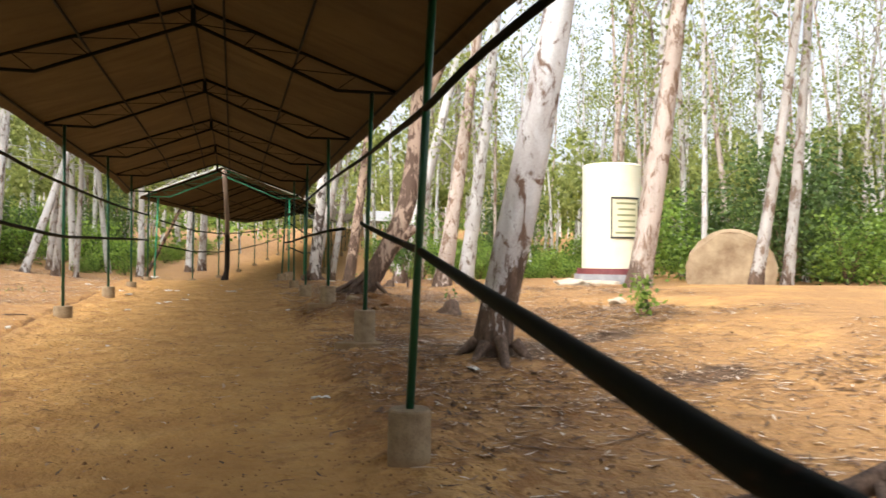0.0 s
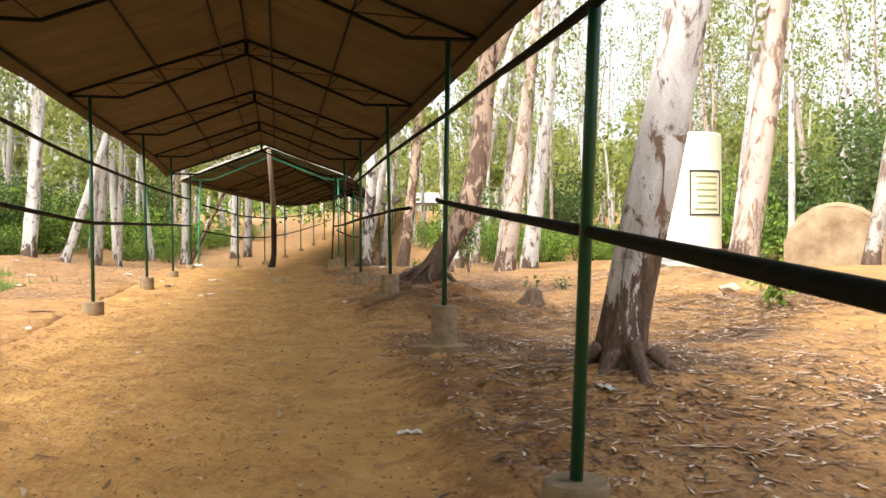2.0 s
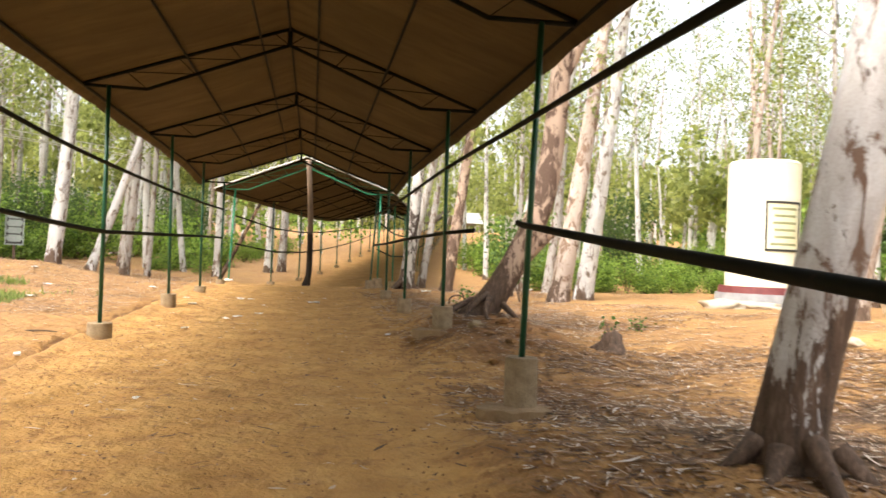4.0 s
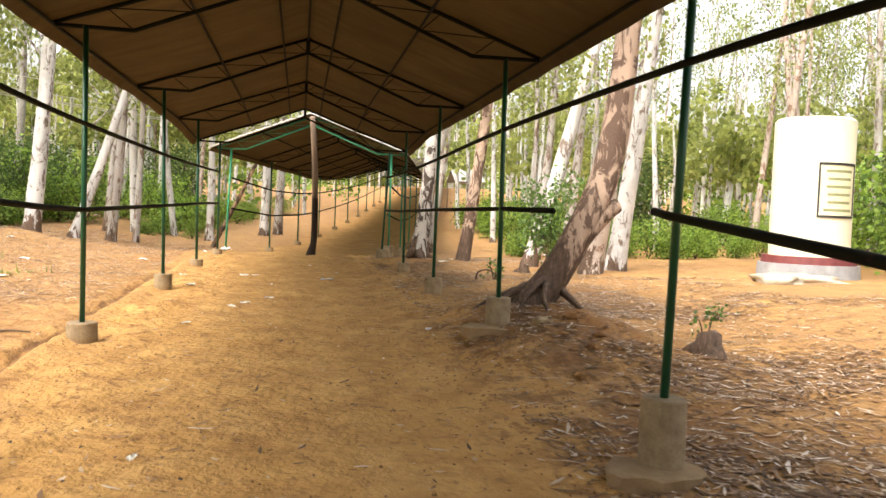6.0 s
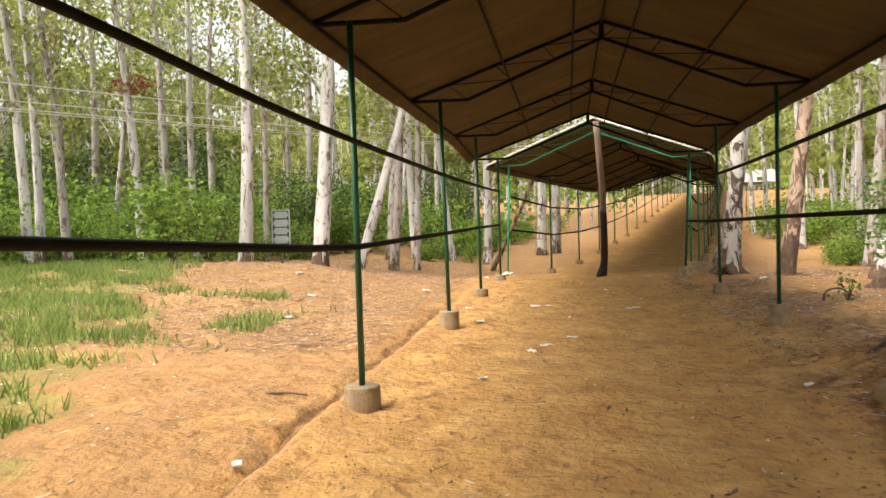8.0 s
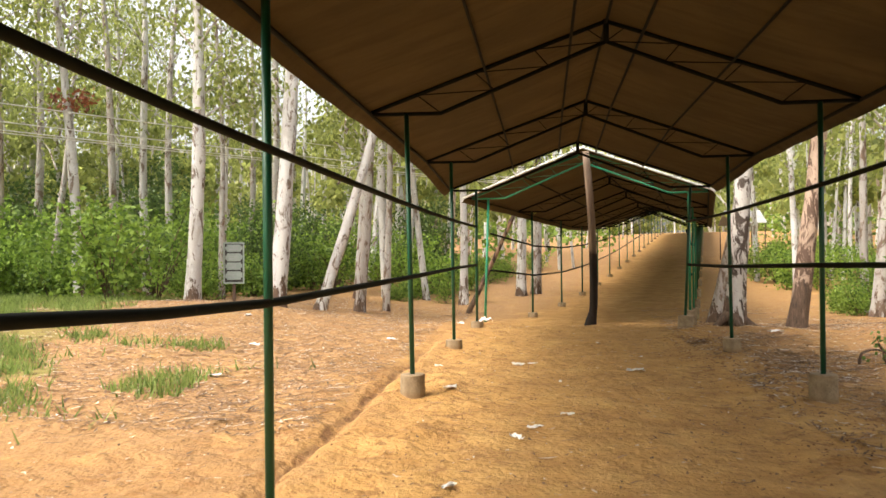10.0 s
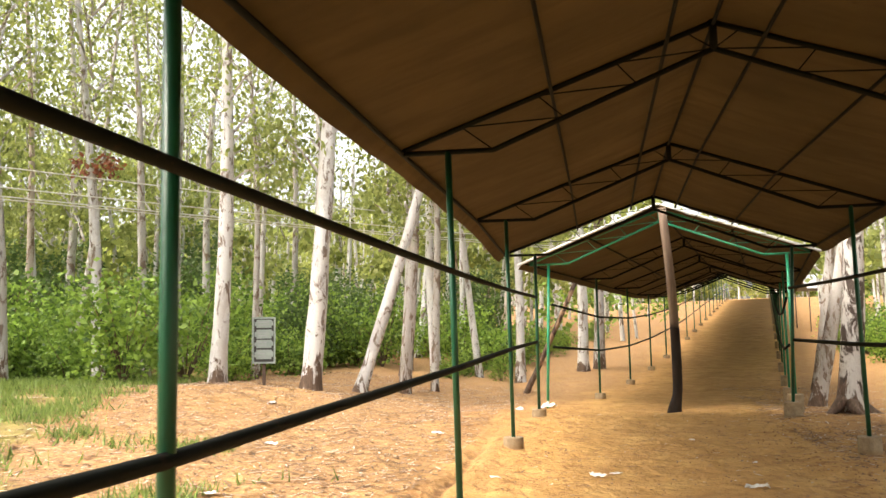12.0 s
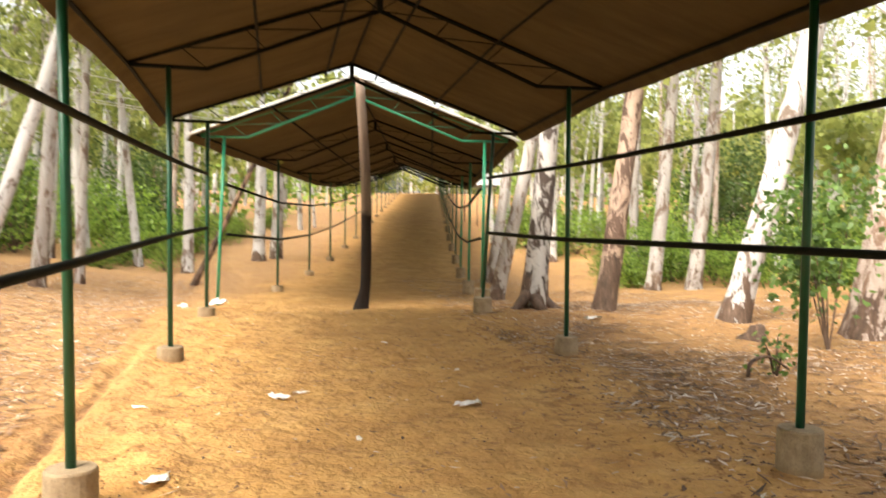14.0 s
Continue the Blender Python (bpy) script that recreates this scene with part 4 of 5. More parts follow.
def grass_patch():
    rnd = random.Random(41)
    v, f = [], []
    n = 0
    while n < 96000:
        if n < 92000:
            x, y = rnd.uniform(-20, -4.6), rnd.uniform(6.5, 27)
            line = x + 6.3 + 0.42 * (y - 10.5) + 2.6 * noise.noise(Vector((x * 0.5, y * 0.5, 4)))
            keep = smooth(1.3, -0.5, line) * smooth(-0.4, 0.15, noise.noise(Vector((x * 1.1, y * 1.1, 21))))
        else:
            x, y = rnd.uniform(-9, -2.9), rnd.uniform(5, 16)
            keep = smooth(0.3, 0.5, noise.noise(Vector((x * 0.7, y * 0.7, 14)))) * 0.12
        if rnd.random() > keep:
            n += 0.01
            continue
        n += 1
        z = on_ground(x, y)
        h, a = rnd.uniform(0.05, 0.19), rnd.uniform(0, 6.283)
        w = rnd.uniform(0.007, 0.016)
        dx, dy = math.cos(a) * w, math.sin(a) * w
        lx, ly = rnd.gauss(0, 0.06), rnd.gauss(0, 0.06)
        i = len(v)
        v += [(x - dx, y - dy, z - 0.01), (x + dx, y + dy, z - 0.01), (x + lx, y + ly, z + h)]
        f.append((i, i + 1, i + 2))
    tagged(new("grass", mesh_of("grass", v, f, GRASS)), "short fresh green grass at the clearing's edge", "grass", kind="stuff")


grass_patch()


def dry_leaf_material():
    m = Mat("dry_leaves", 0.75)
    m.colour(m.ramp(m.island(), (0.0, (0.07, 0.04, 0.022)), (0.4, (0.17, 0.09, 0.045)), (0.72, (0.33, 0.20, 0.115)), (0.88, (0.52, 0.40, 0.29)), (1.0, (0.68, 0.60, 0.52))))
    return m.m


DRY = dry_leaf_material()


def add_strip(v, f, x, y, z, ln, wd, a, curl, tip):
    """A curled dead leaf or bark flake of two panes."""
    c, s = math.cos(a), math.sin(a)
    i = len(v)
    for k, up, w in ((-0.5, tip, 0.25), (0.0, curl, 1.0), (0.5, tip * 0.4, 0.2)):
        px, py = x + c * ln * k + s * curl * 2 * abs(k), y + s * ln * k - c * curl * 2 * abs(k)
        v += [(px - s * wd * w, py + c * wd * w, z + up), (px + s * wd * w, py - c * wd * w, z + up * 0.6 + 0.003)]
    f += [(i, i + 1, i + 3, i + 2), (i + 2, i + 3, i + 5, i + 4)]


def leaf_litter():
    rnd = random.Random(61)
    v, f = [], []
    zones = ((42000, 1.6, -7, 8.5, 22, 0.95), (15000, 2.2, 12, 10, 30, 0.95), (14000, 2.3, 3.5, 7.5, 13, 0.95), (34000, -11.5, 10.5, -2.7, 29, 0.95), (1600, -8, 2, -2.6, 12, 0.5), (2200, -1.9, -6, 1.9, 20, 0.6))
    for n, x0, y0, x1, y1, big in zones:
        k = 0
        while k < n:
            x, y = rnd.uniform(x0, x1), rnd.uniform(y0, y1)
            d = noise.noise(Vector((x * 0.55, y * 0.55, 2.0)))
            near_tree = math.exp(-((x - 3.2) ** 2 + (y - 2.0) ** 2) / 3.5)
            if x0 > 0 and rnd.random() > 0.22 + 0.8 * smooth(-0.1, 0.3, d) + near_tree - 0.5 * smooth(6, 9, x):
                k += 0.2
                continue
            k += 1
            long = rnd.random() < 0.13
            ln = rnd.uniform(0.13, 0.34) if long else rnd.uniform(0.03, 0.12)
            add_strip(v, f, x, y, on_ground(x, y) + 0.004, ln * big, (0.011 if long else 0.010) * rnd.uniform(0.7, 1.5), rnd.uniform(0, 6.283), rnd.uniform(0.0, 0.012), rnd.uniform(0, 0.02))
    tagged(new("leaf_litter", mesh_of("leaf_litter", v, f, DRY)), "dry brown gum leaves and bark flakes strewn on soil", "leaf litter", kind="stuff")


leaf_litter()


def soil_clods():
    """Crumbs and small lumps of soil, mostly along the edges of the path."""
    rnd = random.Random(62)
    v, f = [], []
    base = [(0, 0, 1), (0.9, 0, 0.1), (0.25, 0.85, 0.1), (-0.75, 0.5, 0.1), (-0.7, -0.55, 0.1), (0.3, -0.85, 0.1)]
    for k in range(8000):
        side = rnd.choice((-1, 1))
        if k % 4:
            x, y = side * abs(rnd.gauss(1.9, 0.55)), rnd.uniform(-6, 22)
        else:
            x, y = rnd.uniform(-2, 2), rnd.uniform(-6, 22)
        r = rnd.uniform(0.006, 0.018) if k % 14 else rnd.uniform(0.012, 0.026)
        z, a, i = on_ground(x, y) - r * 0.25, rnd.uniform(0, 6.283), len(v)
        c, s = math.cos(a) * r, math.sin(a) * r
        for bx, by, bz in base:
            v.append((x + c * bx - s * by, y + s * bx + c * by, z + r * bz * rnd.uniform(0.6, 1.0)))
        f += [(i, i + 1 + j, i + 1 + (j + 1) % 5) for j in range(5)]
    tagged(new("soil_clods", mesh_of("soil_clods", v, f, SOIL_DARK)), "crumbs of dark reddish soil on the path", "soil crumbs", kind="stuff")


SOIL_DARK = plain_material("dark_crumbs", (0.10, 0.048, 0.018), (0.32, 0.17, 0.065), 3.0, 0.95)
soil_clods()

# ---- things beside the path ----
CREAM = plain_material("cream_limewash", (0.72, 0.70, 0.52), (0.82, 0.80, 0.66), 1.3, 0.85, 0.2)
MAROON = plain_material("maroon_paint", (0.12, 0.025, 0.03), (0.2, 0.05, 0.05), 5, 0.6)
GREY_PLASTER = plain_material("grey_plaster", (0.22, 0.23, 0.25), (0.36, 0.37, 0.39), 4, 0.9)
SIGN_GROUND = plain_material("yellow_panel_paint", (0.66, 0.64, 0.43), (0.76, 0.74, 0.54), 3, 0.7, 0.1)
BLACK = plain_material("black_paint", (0.015, 0.015, 0.016), (0.04, 0.04, 0.04), 10, 0.6, 0.1)
TEXT_GREEN = plain_material("faded_lettering", (0.2, 0.22, 0.1), (0.32, 0.33, 0.18), 10, 0.7, 0.1)
STONE = plain_material("mottled_sandstone", (0.20, 0.13, 0.075), (0.52, 0.41, 0.27), 2.2, 0.95, 0.6)
PALE_STONE = plain_material("pale_stone", (0.36, 0.30, 0.22), (0.58, 0.5, 0.4), 5, 0.95, 0.5)
PAPER = plain_material("crumpled_paper", (0.66, 0.65, 0.63), (0.82, 0.81, 0.8), 12, 0.8, 0.2)
BOARD_PLATE = plain_material("faded_white_plate", (0.2, 0.25, 0.24), (0.28, 0.33, 0.31), 7, 0.6, 0.1)
BOARD_EDGE = plain_material("pale_green_frame", (0.2, 0.25, 0.235), (0.28, 0.33, 0.3), 7, 0.6, 0.1)
STEEL = plain_material("rusty_steel", (0.06, 0.035, 0.025), (0.13, 0.08, 0.06), 14, 0.7)
WIRE = plain_material("pale_cable", (0.5, 0.5, 0.48), (0.62, 0.62, 0.6), 3, 0.6, 0.0)
WHITE_SHEET = plain_material("white_sheet", (0.26, 0.265, 0.27), (0.38, 0.385, 0.39), 1.5, 0.7, 0.2)
RED_LEAF = leaf_material("dead_red_leaves", (0.14, 0.045, 0.025), (0.36, 0.12, 0.06), 0.3)


def drum(bm, r0, r1, z0, z1, n=48):
    a = [bm.verts.new((r0 * math.cos(6.2832 * k / n), r0 * math.sin(6.2832 * k / n), z0)) for k in range(n)]
    b = [bm.verts.new((r1 * math.cos(6.2832 * k / n), r1 * math.sin(6.2832 * k / n), z1)) for k in range(n)]
    for k in range(n):
        bm.faces.new((a[k], a[(k + 1) % n], b[(k + 1) % n], b[k]))
    bm.faces.new(a[::-1]), bm.faces.new(b)
    return bm


def curved_patch(r, a0, a1, z0, z1, steps=12, thick=0.012):
    bm = bmesh.new()
    rows = []
    for rr in (r, r + thick):
        for z in (z0, z1):
            rows.append([bm.verts.new((rr * math.cos(radians(a0 + (a1 - a0) * k / steps)), rr * math.sin(radians(a0 + (a1 - a0) * k / steps)), z)) for k in range(steps + 1)])
    ib, it, ob_, ot = rows
    for k in range(steps):
        bm.faces.new((ob_[k], ob_[k + 1], ot[k + 1], ot[k]))
        bm.faces.new((ot[k], ot[k + 1], it[k + 1], it[k]))
        bm.faces.new((ib[k], ib[k + 1], ob_[k + 1], ob_[k]))
    for k in (0, steps):
        bm.faces.new((ib[k], ob_[k], ot[k], it[k]))
    return bm


def water_tank():
    g = height(11.97, 17.0)
    t = thing("water_tank", (11.97, 17.0, g + 0.05), "cream limewashed round water tank on a maroon and grey plinth", "water tank")
    part("base", drum(bmesh.new(), 1.12, 1.08, -0.3, 0.24), GREY_PLASTER, t, "grey plastered base")
    part("plinth_band", drum(bmesh.new(), 1.02, 1.0, 0.24, 0.40), MAROON, t, "maroon painted band")
    body = drum(bmesh.new(), 0.86, 0.86, 0.40, 3.24)
    part("body", body, CREAM, t, "cream limewashed wall")
    part("lid", drum(bmesh.new(), 0.87, 0.8, 3.24, 3.3), CREAM, t)
    t.scale = (1.045, 1.045, 1.115)
    # the panel looks towards the path, turned to one side
    a0, a1 = 244, 306
    panel = part("notice_panel", curved_patch(0.86, a0, a1, 1.25, 2.32), SIGN_GROUND, t, "yellow notice panel framed in black")
    r = 0.874
    for z0, z1 in ((1.22, 1.27), (2.30, 2.35)):
        part("border", curved_patch(r, a0 - 1, a1 + 1, z0, z1), BLACK, panel)
    for s0, s1 in ((a0 - 1, a0 + 1.6), (a1 - 1.6, a1 + 1)):
        part("border", curved_patch(r, s0, s1, 1.25, 2.32, 2), BLACK, panel)
    rnd = random.Random(3)
    for k in range(6):
        z = 2.18 - 0.16 * k
        cut = rnd.uniform(0, 9)
        part("text_line", curved_patch(0.8725, a0 + 7 + cut, a1 - 7 - cut * 0.6, z - 0.03, z + 0.025, 8, 0.004), TEXT_GREEN, panel)
    return t


water_tank()


def round_stone():
    x, y = 12.36, 11.3
    g = height(x, y)
    bm = bmesh.new()
    n = 40
    rings = []
    for d, k in ((-0.16, 0.93), (-0.13, 1.0), (0.13, 1.0), (0.16, 0.93)):
        rings.append([bm.verts.new((0.97 * k * math.cos(6.2832 * i / n) * (1 + 0.03 * math.sin(3 * i)), d + 0.02 * math.sin(i), 0.06 + 1.0 * k * math.sin(6.2832 * i / n))) for i in range(n)])
    for a, b in zip(rings, rings[1:]):
        for i in range(n):
            bm.faces.new((a[i], a[(i + 1) % n], b[(i + 1) % n], b[i]))
    bm.faces.new(rings[0][::-1]), bm.faces.new(rings[-1])
    ob = part("round_stone", bm, STONE)
    ob.matrix_world = Matrix.Translation((x, y, g + 0.24)) @ Matrix.Rotation(radians(-36), 4, "Z") @ Matrix.Diagonal((1.1, 1.1, 1.08, 1))
    return tagged(ob, "large mottled tan stone disc half sunk in the bank", "stone")


round_stone()


def notice_board():
    x, y = -8.0, 22.2
    g = height(x, y) - 0.08
    t = thing("notice_board", (x, y, g), "pale framed notice board with four plates on a rusty post", "sign")
    turn = Matrix.Rotation(radians(14), 4, "Z")
    t.matrix_basis = Matrix.Translation((x, y, g)) @ turn @ Matrix.Diagonal((0.84, 0.84, 0.95, 1))
    part("post", bevel(add_box(bmesh.new(), -0.04, -0.02, -0.2, 0.04, 0.05, 0.75), 0.006), STEEL, t, "rusty steel post")
    part("backing", add_box(bmesh.new(), -0.25, -0.045, 0.62, 0.25, -0.02, 1.58), BLACK, t, "dark backing sheet")
    for b in ((-0.29, 0.58, -0.25, 1.62), (0.25, 0.58, 0.29, 1.62), (-0.25, 0.58, 0.25, 0.62), (-0.25, 1.58, 0.25, 1.62)):
        part("frame", add_box(bmesh.new(), b[0], -0.07, b[1], b[2], -0.015, b[3]), BOARD_EDGE, t, "pale green frame")
    for k, (z0, z1) in enumerate(((1.38, 1.56), (1.14, 1.34), (0.93, 1.11), (0.68, 0.89))):
        bm = bmesh.new()
        n = 0.05
        pts = [(-0.19, z0), (0.19, z0), (0.19, z0 + n), (0.235, z0 + n), (0.235, z1 - n), (0.19, z1 - n * 0.4), (0.19, z1), (-0.19, z1), (-0.19, z1 - n), (-0.235, z1 - n * 1.2), (-0.235, z0 + n), (-0.19, z0 + n * 0.7)]
        face = bm.faces.new([bm.verts.new((px, -0.06, pz)) for px, pz in pts])
        ext = bmesh.ops.extrude_face_region(bm, geom=[face])["geom"]
        bmesh.ops.translate(bm, verts=[e for e in ext if isinstance(e, bmesh.types.BMVert)], vec=(0, 0.012, 0))
        plate = part("plate", bm, BOARD_PLATE, t, "faded white lettered plate")
        for j in range(2):
            part("text_line", add_box(bmesh.new(), -0.15, -0.064, z0 + 0.055 + 0.06 * j, 0.13 - 0.03 * k, -0.0605, z0 + 0.072 + 0.06 * j), GREY_PLASTER, plate)
    return t


notice_board()


def base_slab(x, y, z, w, d, turn, seed):
    rnd = random.Random(seed)
    bm = bmesh.new()
    n = 16
    top = [bm.verts.new((w * math.cos(6.2832 * i / n) * rnd.uniform(0.82, 1.1), d * math.sin(6.2832 * i / n) * rnd.uniform(0.82, 1.1), rnd.uniform(-0.015, 0.01))) for i in range(n)]
    low = [bm.verts.new((v.co.x * rnd.uniform(0.85, 1.06), v.co.y * rnd.uniform(0.85, 1.06), -0.22)) for v in top]
    for i in range(n):
        bm.faces.new((low[i], low[(i + 1) % n], top[(i + 1) % n], top[i]))
    bm.faces.new(top)
    ob = part("footing_slab", bm, CONCRETE)
    ob.matrix_world = Matrix.Translation((x, y, z)) @ Matrix.Rotation(turn, 4, "Z")
    return tagged(ob, "rough broken concrete slab under a round footing", "slab", "footing slabs")


base_slab(2.06, 4.02, on_ground(2.06, 3.8) + 0.07, 0.32, 0.26, 0.2, 4)
base_slab(2.06, 8.08, on_ground(2.06, 7.85) + 0.05, 0.36, 0.29, -0.1, 5)


def stump(x, y, r, h, label):
    g = on_ground(x, y)
    bm = bmesh.new()

    def fl(i, a):
        return (0.07 * max(0, math.sin(a * 3)) if i < 2 else 0.0) + 0.01 * math.sin(5 * a)
    add_tube(bm, [(0, 0, -0.1), (0, 0, 0.02), (0.01, 0, h * 0.5), (0.02, 0, h * 0.9), (0.02, 0.01, h)], [r * 1.7, r * 1.4, r, r * 0.85, r * 0.4], 14, 0.5, 2.0, True, fl)
    ob = part("tree_stump", bm, BARK_BROWN, None, "", True)
    ob.location = (x, y, g)
    return tagged(ob, label, "stump", "stumps")


stump(4.1, 7.2, 0.12, 0.24, "weathered dark stump with splayed roots on bare soil")
stump(4.95, 17.1, 0.1, 0.2, "low dark stump among dry leaves")


def rock(x, y, sx, sy, sz, material, label, seed, name="rock"):
    crumbly = 0.45 if name == "earth_lump" else 0.1
    bm = bmesh.new()
    bmesh.ops.create_icosphere(bm, subdivisions=3, radius=1)
    for v in bm.verts:
        k = 1 + 0.5 * noise.noise(v.co * 1.7 + Vector((seed, 0, 0))) + crumbly * noise.noise(v.co * 4 + Vector((0, seed, 0)))
        v.co = Vector((v.co.x * sx * k, v.co.y * sy * k, v.co.z * sz * k))
    ob = part(name, bm, material, None, "", True)
    ob.location = (x, y, on_ground(x, y) + sz * 0.3)
    ob.rotation_euler = (0, 0, seed)
    return tagged(ob, label, "rock", "rocks")


rock(9.5, 14.4, 0.95, 0.4, 0.16, PALE_STONE, "flat pale stone lying on the sandy bank", 1.3)
rock(10.7, 15.2, 0.9, 0.4, 0.15, PALE_STONE, "flat pale stone lying on the sandy bank", 2.1)
rock(6.8, 6.4, 0.16, 0.12, 0.07, PALE_STONE, "small pale stone on dark litter", 0.4)
rock(2.5, 7.75, 0.12, 0.09, 0.06, CONCRETE, "broken lump of concrete by the footing", 3.0)
for i, (x, y, r) in enumerate(((2.75, 6.9, 0.07), (2.45, 9.5, 0.08), (3.2, 8.5, 0.09), (2.4, 6.3, 0.06), (3.0, 7.4, 0.06), (2.6, 7.4, 0.07), (1.7, 7.7, 0.05), (2.9, 8.0, 0.08), (3.4, 7.8, 0.06))):
    rock(x, y, r * 1.1, r * 0.8, r * 0.5, SOIL, "lump of dug reddish earth beside a footing", 5.0 + i, "earth_lump")


def scrap(x, y, size, seed, label="crumpled white paper scrap on the trodden soil"):
    rnd = random.Random(seed)
    bm = bmesh.new()
    n = 5
    grid = [[bm.verts.new(((i / n - 0.5) * size * rnd.uniform(0.8, 1.3), (j / n - 0.5) * size * 0.45 * rnd.uniform(0.7, 1.3), rnd.uniform(0.002, 0.035) * size / 0.15)) for j in range(n + 1)] for i in range(n + 1)]
    for i in range(n):
        for j in range(n):
            if (i in (0, n - 1) and j in (0, n - 1) and rnd.random() < 0.6):
                continue
            bm.faces.new((grid[i][j], grid[i + 1][j], grid[i + 1][j + 1], grid[i][j + 1]))
    bmesh.ops.delete(bm, geom=[v for v in bm.verts if not v.link_faces], context="VERTS")
    ob = part("paper_scrap", bm, PAPER)
    ob.matrix_world = Matrix.Translation((x, y, on_ground(x, y) + 0.004)) @ Matrix.Rotation(rnd.uniform(0, 6.28), 4, "Z")
    return tagged(ob, label, "litter", "paper scraps")


for i, (x, y, s) in enumerate(((1.24, 0.97, 0.14), (2.71, 1.28, 0.17), (-0.96, 4.53, 0.1), (-0.9, 10.55, 0.16), (-0.46, 11.5, 0.13), (-1.02, 14.64, 0.2), (-0.83, 14.84, 0.12), (0.48, 14.2, 0.22),
                               (-2.05, 14.4, 0.1), (-1.69, 12.6, 0.2), (-0.48, 13.45, 0.09), (3.42, 18.7, 0.28), (7.7, 20.8, 0.3), (8.0, 26.6, 0.5), (8.6, 27.2, 0.4), (-1.3, 9.17, 0.12), (-5.1, 15.8, 0.2),
                               (1.49, 8.95, 0.14), (-0.75, 10.95, 0.14), (-3.3, 17.6, 0.18), (-1.9, 20.7, 0.5), (-2.5, 21.4, 0.3), (0.7, 15.6, 0.08), (0.2, 17.2, 0.08), (-6.2, 18.4, 0.2), (-4.6, 13.2, 0.16))):
    scrap(x, y, s, 100 + i)


def paper_cup(x, y):
    """A small crushed cup lying on its side."""
    bm = drum(bmesh.new(), 0.024, 0.03, 0.0, 0.065, 20)
    for v in bm.verts:
        v.co.x *= 0.8 + 0.1 * math.sin(60 * v.co.z)
    ob = part("paper_cup", bevel(bm, 0.003, 1), PAPER)
    ob.matrix_world = Matrix.Translation((x, y, on_ground(x, y) + 0.026)) @ Matrix.Rotation(0.35, 4, "Z") @ Matrix.Rotation(radians(86), 4, "Y")
    return tagged(ob, "crushed pale paper cup lying beside the furrow", "cup")


paper_cup(-2.62, 6.66)


def dead_branch(x, y, pts, r, label, twigs=()):
    bm = bmesh.new()
    line = spline(pts, 5)
    add_tube(bm, line, [r * (1 - 0.6 * i / len(line)) for i in range(len(line))], 9, 0.4, x)
    for tw in twigs:
        tl = spline(tw, 4)
        add_tube(bm, tl, [r * 0.45 * (1 - 0.7 * i / len(tl)) for i in range(len(tl))], 6, 0.3, y)
    ob = part("dead_branch", bm, BARK_BROWN, None, "", True)
    ob.location = (x, y, on_ground(x, y))
    return tagged(ob, label, "branch", "fallen branches")


dead_branch(3.75, -2.35, [(-0.5, 0.2, 0.03), (-0.15, 0.05, 0.12), (0.25, -0.1, 0.34), (0.8, -0.25, 0.62), (1.3, -0.3, 0.8)], 0.085, "dark gnarled fallen branch on the bank",
            ([(-0.1, 0.05, 0.12), (-0.25, 0.3, 0.1), (-0.5, 0.45, 0.03)], [(0.1, -0.02, 0.25), (-0.1, -0.3, 0.16), (-0.2, -0.5, 0.02)], [(0.3, -0.1, 0.36), (0.4, 0.2, 0.45), (0.6, 0.35, 0.4)]))
dead_branch(-2.95, 8.55, [(-0.2, 0, 0.02), (0, 0.02, 0.03), (0.2, -0.01, 0.02)], 0.014, "thin dry stick on the sand")
dead_branch(3.6, 14.8, [(-0.25, 0, 0.02), (-0.2, 0.02, 0.16), (0, 0.04, 0.2), (0.2, 0.02, 0.08)], 0.022, "curved pale root loop among leaves")


def root_spread(x, y, lines, r, label):
    """Surface roots round a stem."""
    bm = bmesh.new()
    g = on_ground(x, y)
    for k, line in enumerate(lines):
        pts = spline([(px, py, on_ground(x + px, y + py) - g + 0.75 * pz - 0.02) for px, py, pz in line], 5)
        add_tube(bm, pts, [r * (1.1 - 0.85 * i / len(pts)) for i in range(len(pts))], 9, 0.5, k * 1.7)
    ob = part("surface_roots", bm, BARK_BROWN, None, "", True)
    ob.location = (x, y, g)
    return tagged(ob, label, "roots", kind="stuff")


root_spread(3.13, 1.9, [[(-0.16, -0.16, 0.2), (-0.26, -0.24, 0.06), (-0.36, -0.33, -0.03)], [(-0.02, -0.22, 0.26), (-0.05, -0.42, 0.1), (-0.1, -0.62, 0.0), (-0.12, -0.74, -0.05)],
                       [(0.14, -0.18, 0.2), (0.22, -0.3, 0.05), (0.28, -0.4, -0.04)], [(-0.22, 0.0, 0.2), (-0.36, 0.0, 0.05), (-0.48, 0.04, -0.04)]], 0.06, "dark roots spreading from a stout gum tree")
root_spread(2.85, 9.25, [[(0.1, -0.1, 0.4), (-0.15, -0.25, 0.22), (-0.3, -0.4, 0.0)], [(0.1, -0.2, 0.35), (0.0, -0.42, 0.15), (0.02, -0.6, -0.02)], [(-0.1, 0.0, 0.3), (-0.4, -0.1, 0.15), (-0.75, -0.35, -0.02)],
                         [(0.3, -0.2, 0.25), (0.42, -0.42, 0.08), (0.6, -0.6, -0.03)], [(-0.2, 0.1, 0.2), (-0.55, 0.15, 0.06), (-0.9, 0.1, -0.03)]], 0.045, "dark twisted roots of a leaning gum tree")
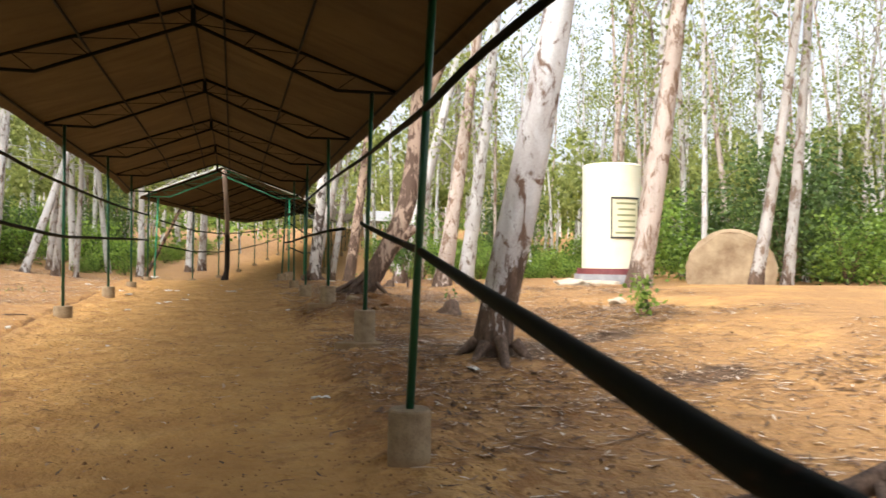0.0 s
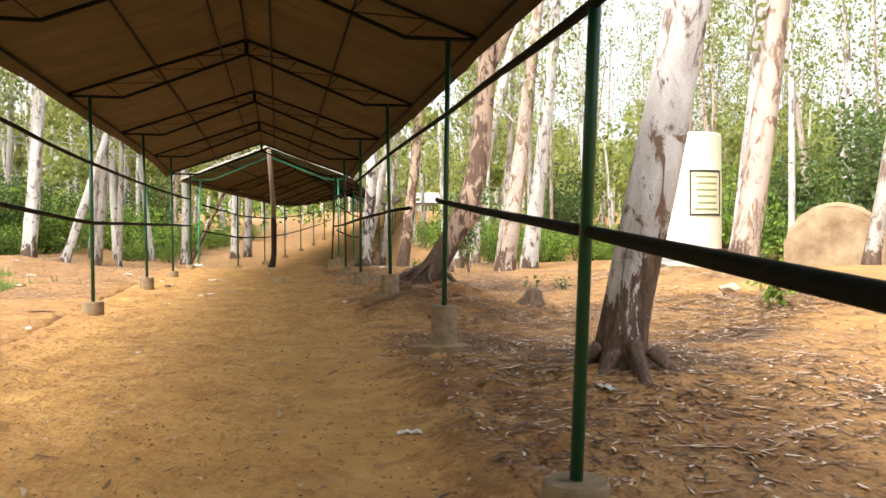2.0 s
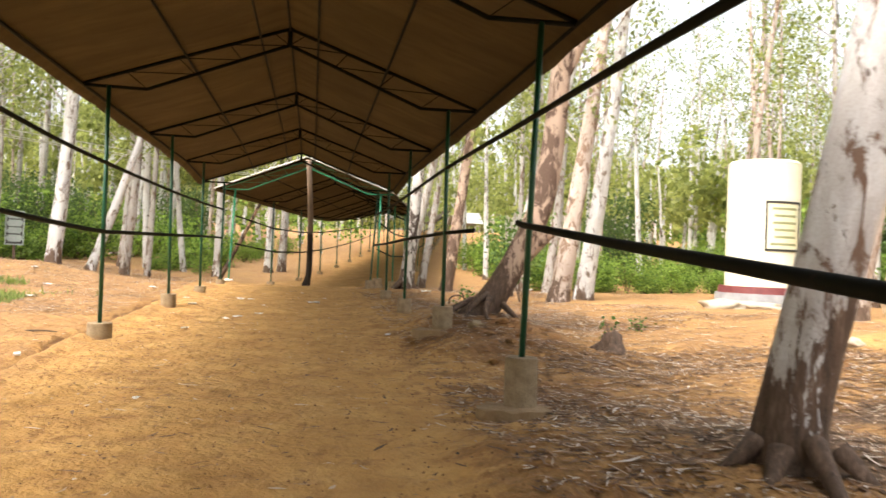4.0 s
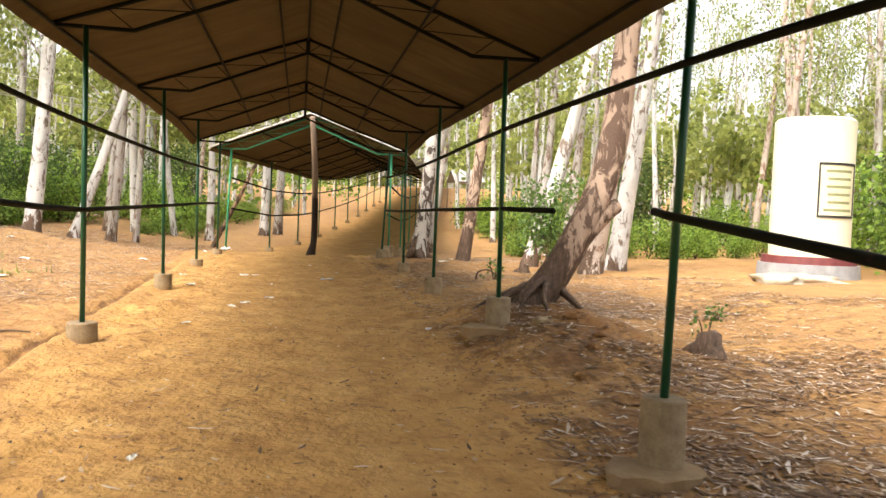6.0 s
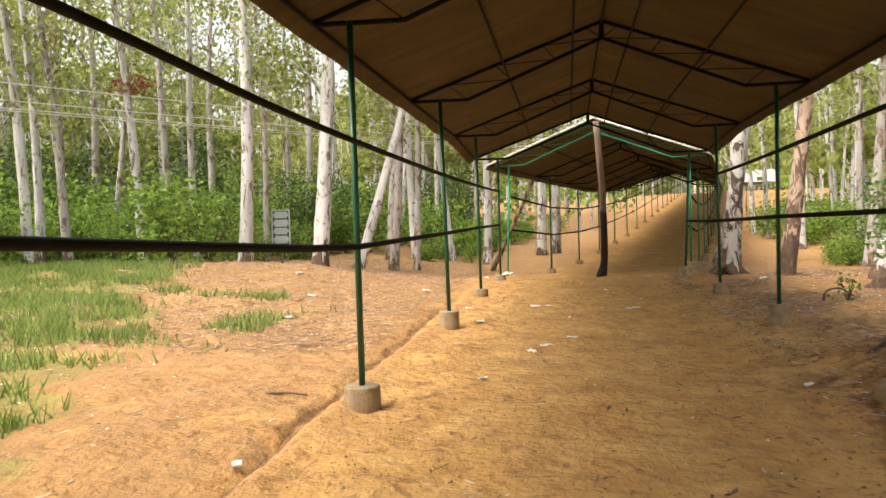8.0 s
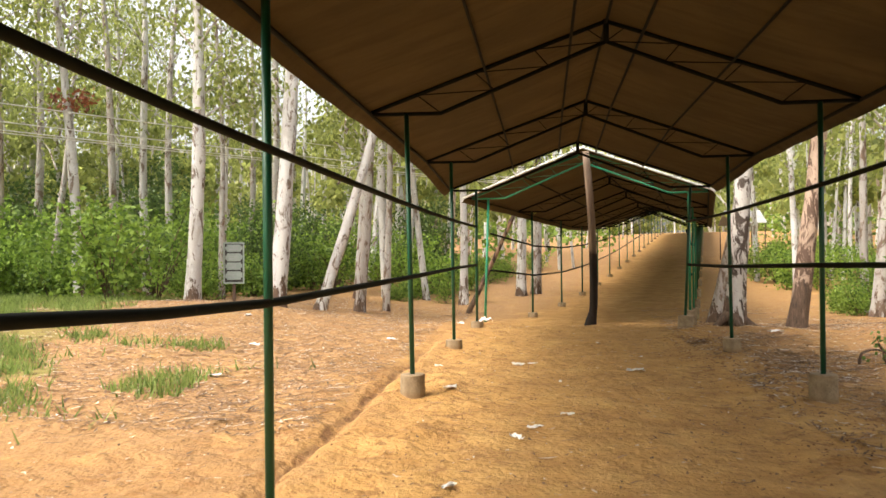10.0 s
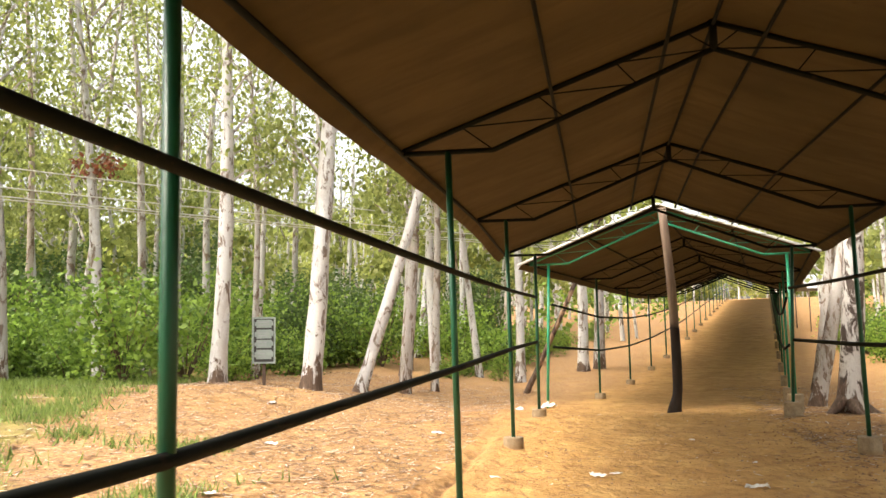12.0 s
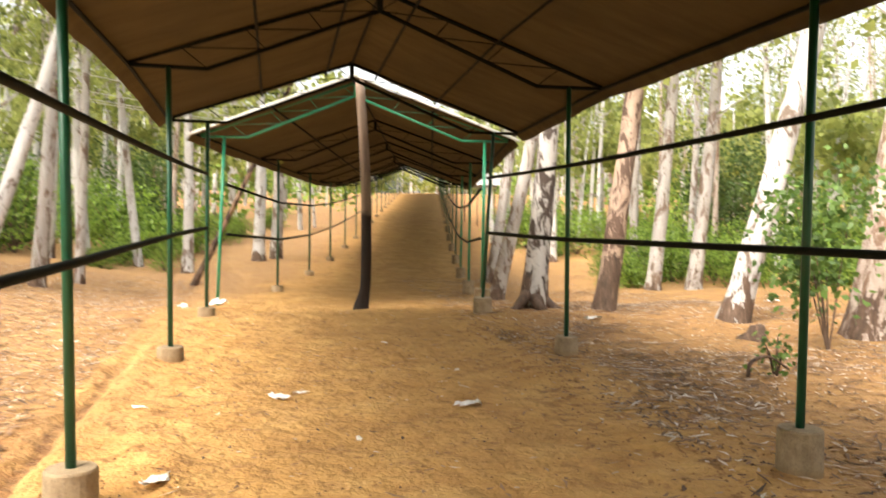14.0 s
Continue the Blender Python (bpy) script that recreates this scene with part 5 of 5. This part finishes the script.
root_spread(3.0, 20.25, [[(-0.1, -0.1, 0.3), (-0.3, -0.2, 0.08), (-0.45, -0.35, 0.0)], [(0.0, -0.15, 0.25), (0.02, -0.35, 0.08), (0.1, -0.5, 0.0)], [(0.12, 0, 0.25), (0.35, -0.05, 0.06), (0.5, -0.1, 0.0)]], 0.09, "black scarred roots of a white gum tree")


def overhead_cables():
    a, b = Vector((-12.9, 18.2, 0)), Vector((-6.2, 27.4, 0))
    way = (b - a)
    for z, sag in ((5.15, 0.2), (4.8, 0.22), (4.65, 0.24), (4.56, 0.2)):
        pts = []
        for k in range(25):
            t = -1.6 + 4.4 * k / 24
            p = a + way * t
            pts.append((p.x + 0.4 * (z - 4.8), p.y, z + 0.35 * sag * (t - 0.5) ** 2 - sag))
        ob = part("overhead_cable", add_tube(bmesh.new(), pts, [0.014] * len(pts), 5), WIRE)
        tagged(ob, "pale overhead cable strung through the gum trees", "cable", "overhead cables")


overhead_cables()


def dead_tuft():
    rnd = random.Random(8)
    v, f = leaf_cloud([(Vector((rnd.gauss(0, 0.22), rnd.gauss(0, 0.2), rnd.gauss(0, 0.13))), 1.0) for _ in range(7)], 26, 0.15, 0.12, 0.3, rnd)
    ob = new("withered_tuft", mesh_of("withered_tuft", v, f, RED_LEAF))
    ob.location = (-12.2, 22.2, 5.6)
    tagged(ob, "tuft of withered reddish leaves on a gum tree", "dead leaves", kind="stuff")


dead_tuft()


def white_canopy():
    x, y = 10.2, 52.0
    g = height(x, y)
    t = thing("white_canopy", (x, y, g), "low white sheet canopy on thin posts deep in the wood", "canopy")
    bm = bmesh.new()
    for s in (-1, 1):
        a = [bm.verts.new((px, s * 1.6, 2.15)) for px in (-0.5, 1.5)] + [bm.verts.new((px, 0, 2.95)) for px in (1.5, -0.5)]
        bm.faces.new(a if s < 0 else a[::-1])
    sheet = part("roof", bm, WHITE_SHEET, t, "white roof sheet")
    sheet.modifiers.new("thickness", "SOLIDIFY").thickness = 0.02
    for px in (-0.4, 1.4):
        for py in (-1.5, 1.5):
            pipe("post", [(px, py, -0.1), (px, py, 2.12)], 0.03, STEEL, t, 6)


white_canopy()
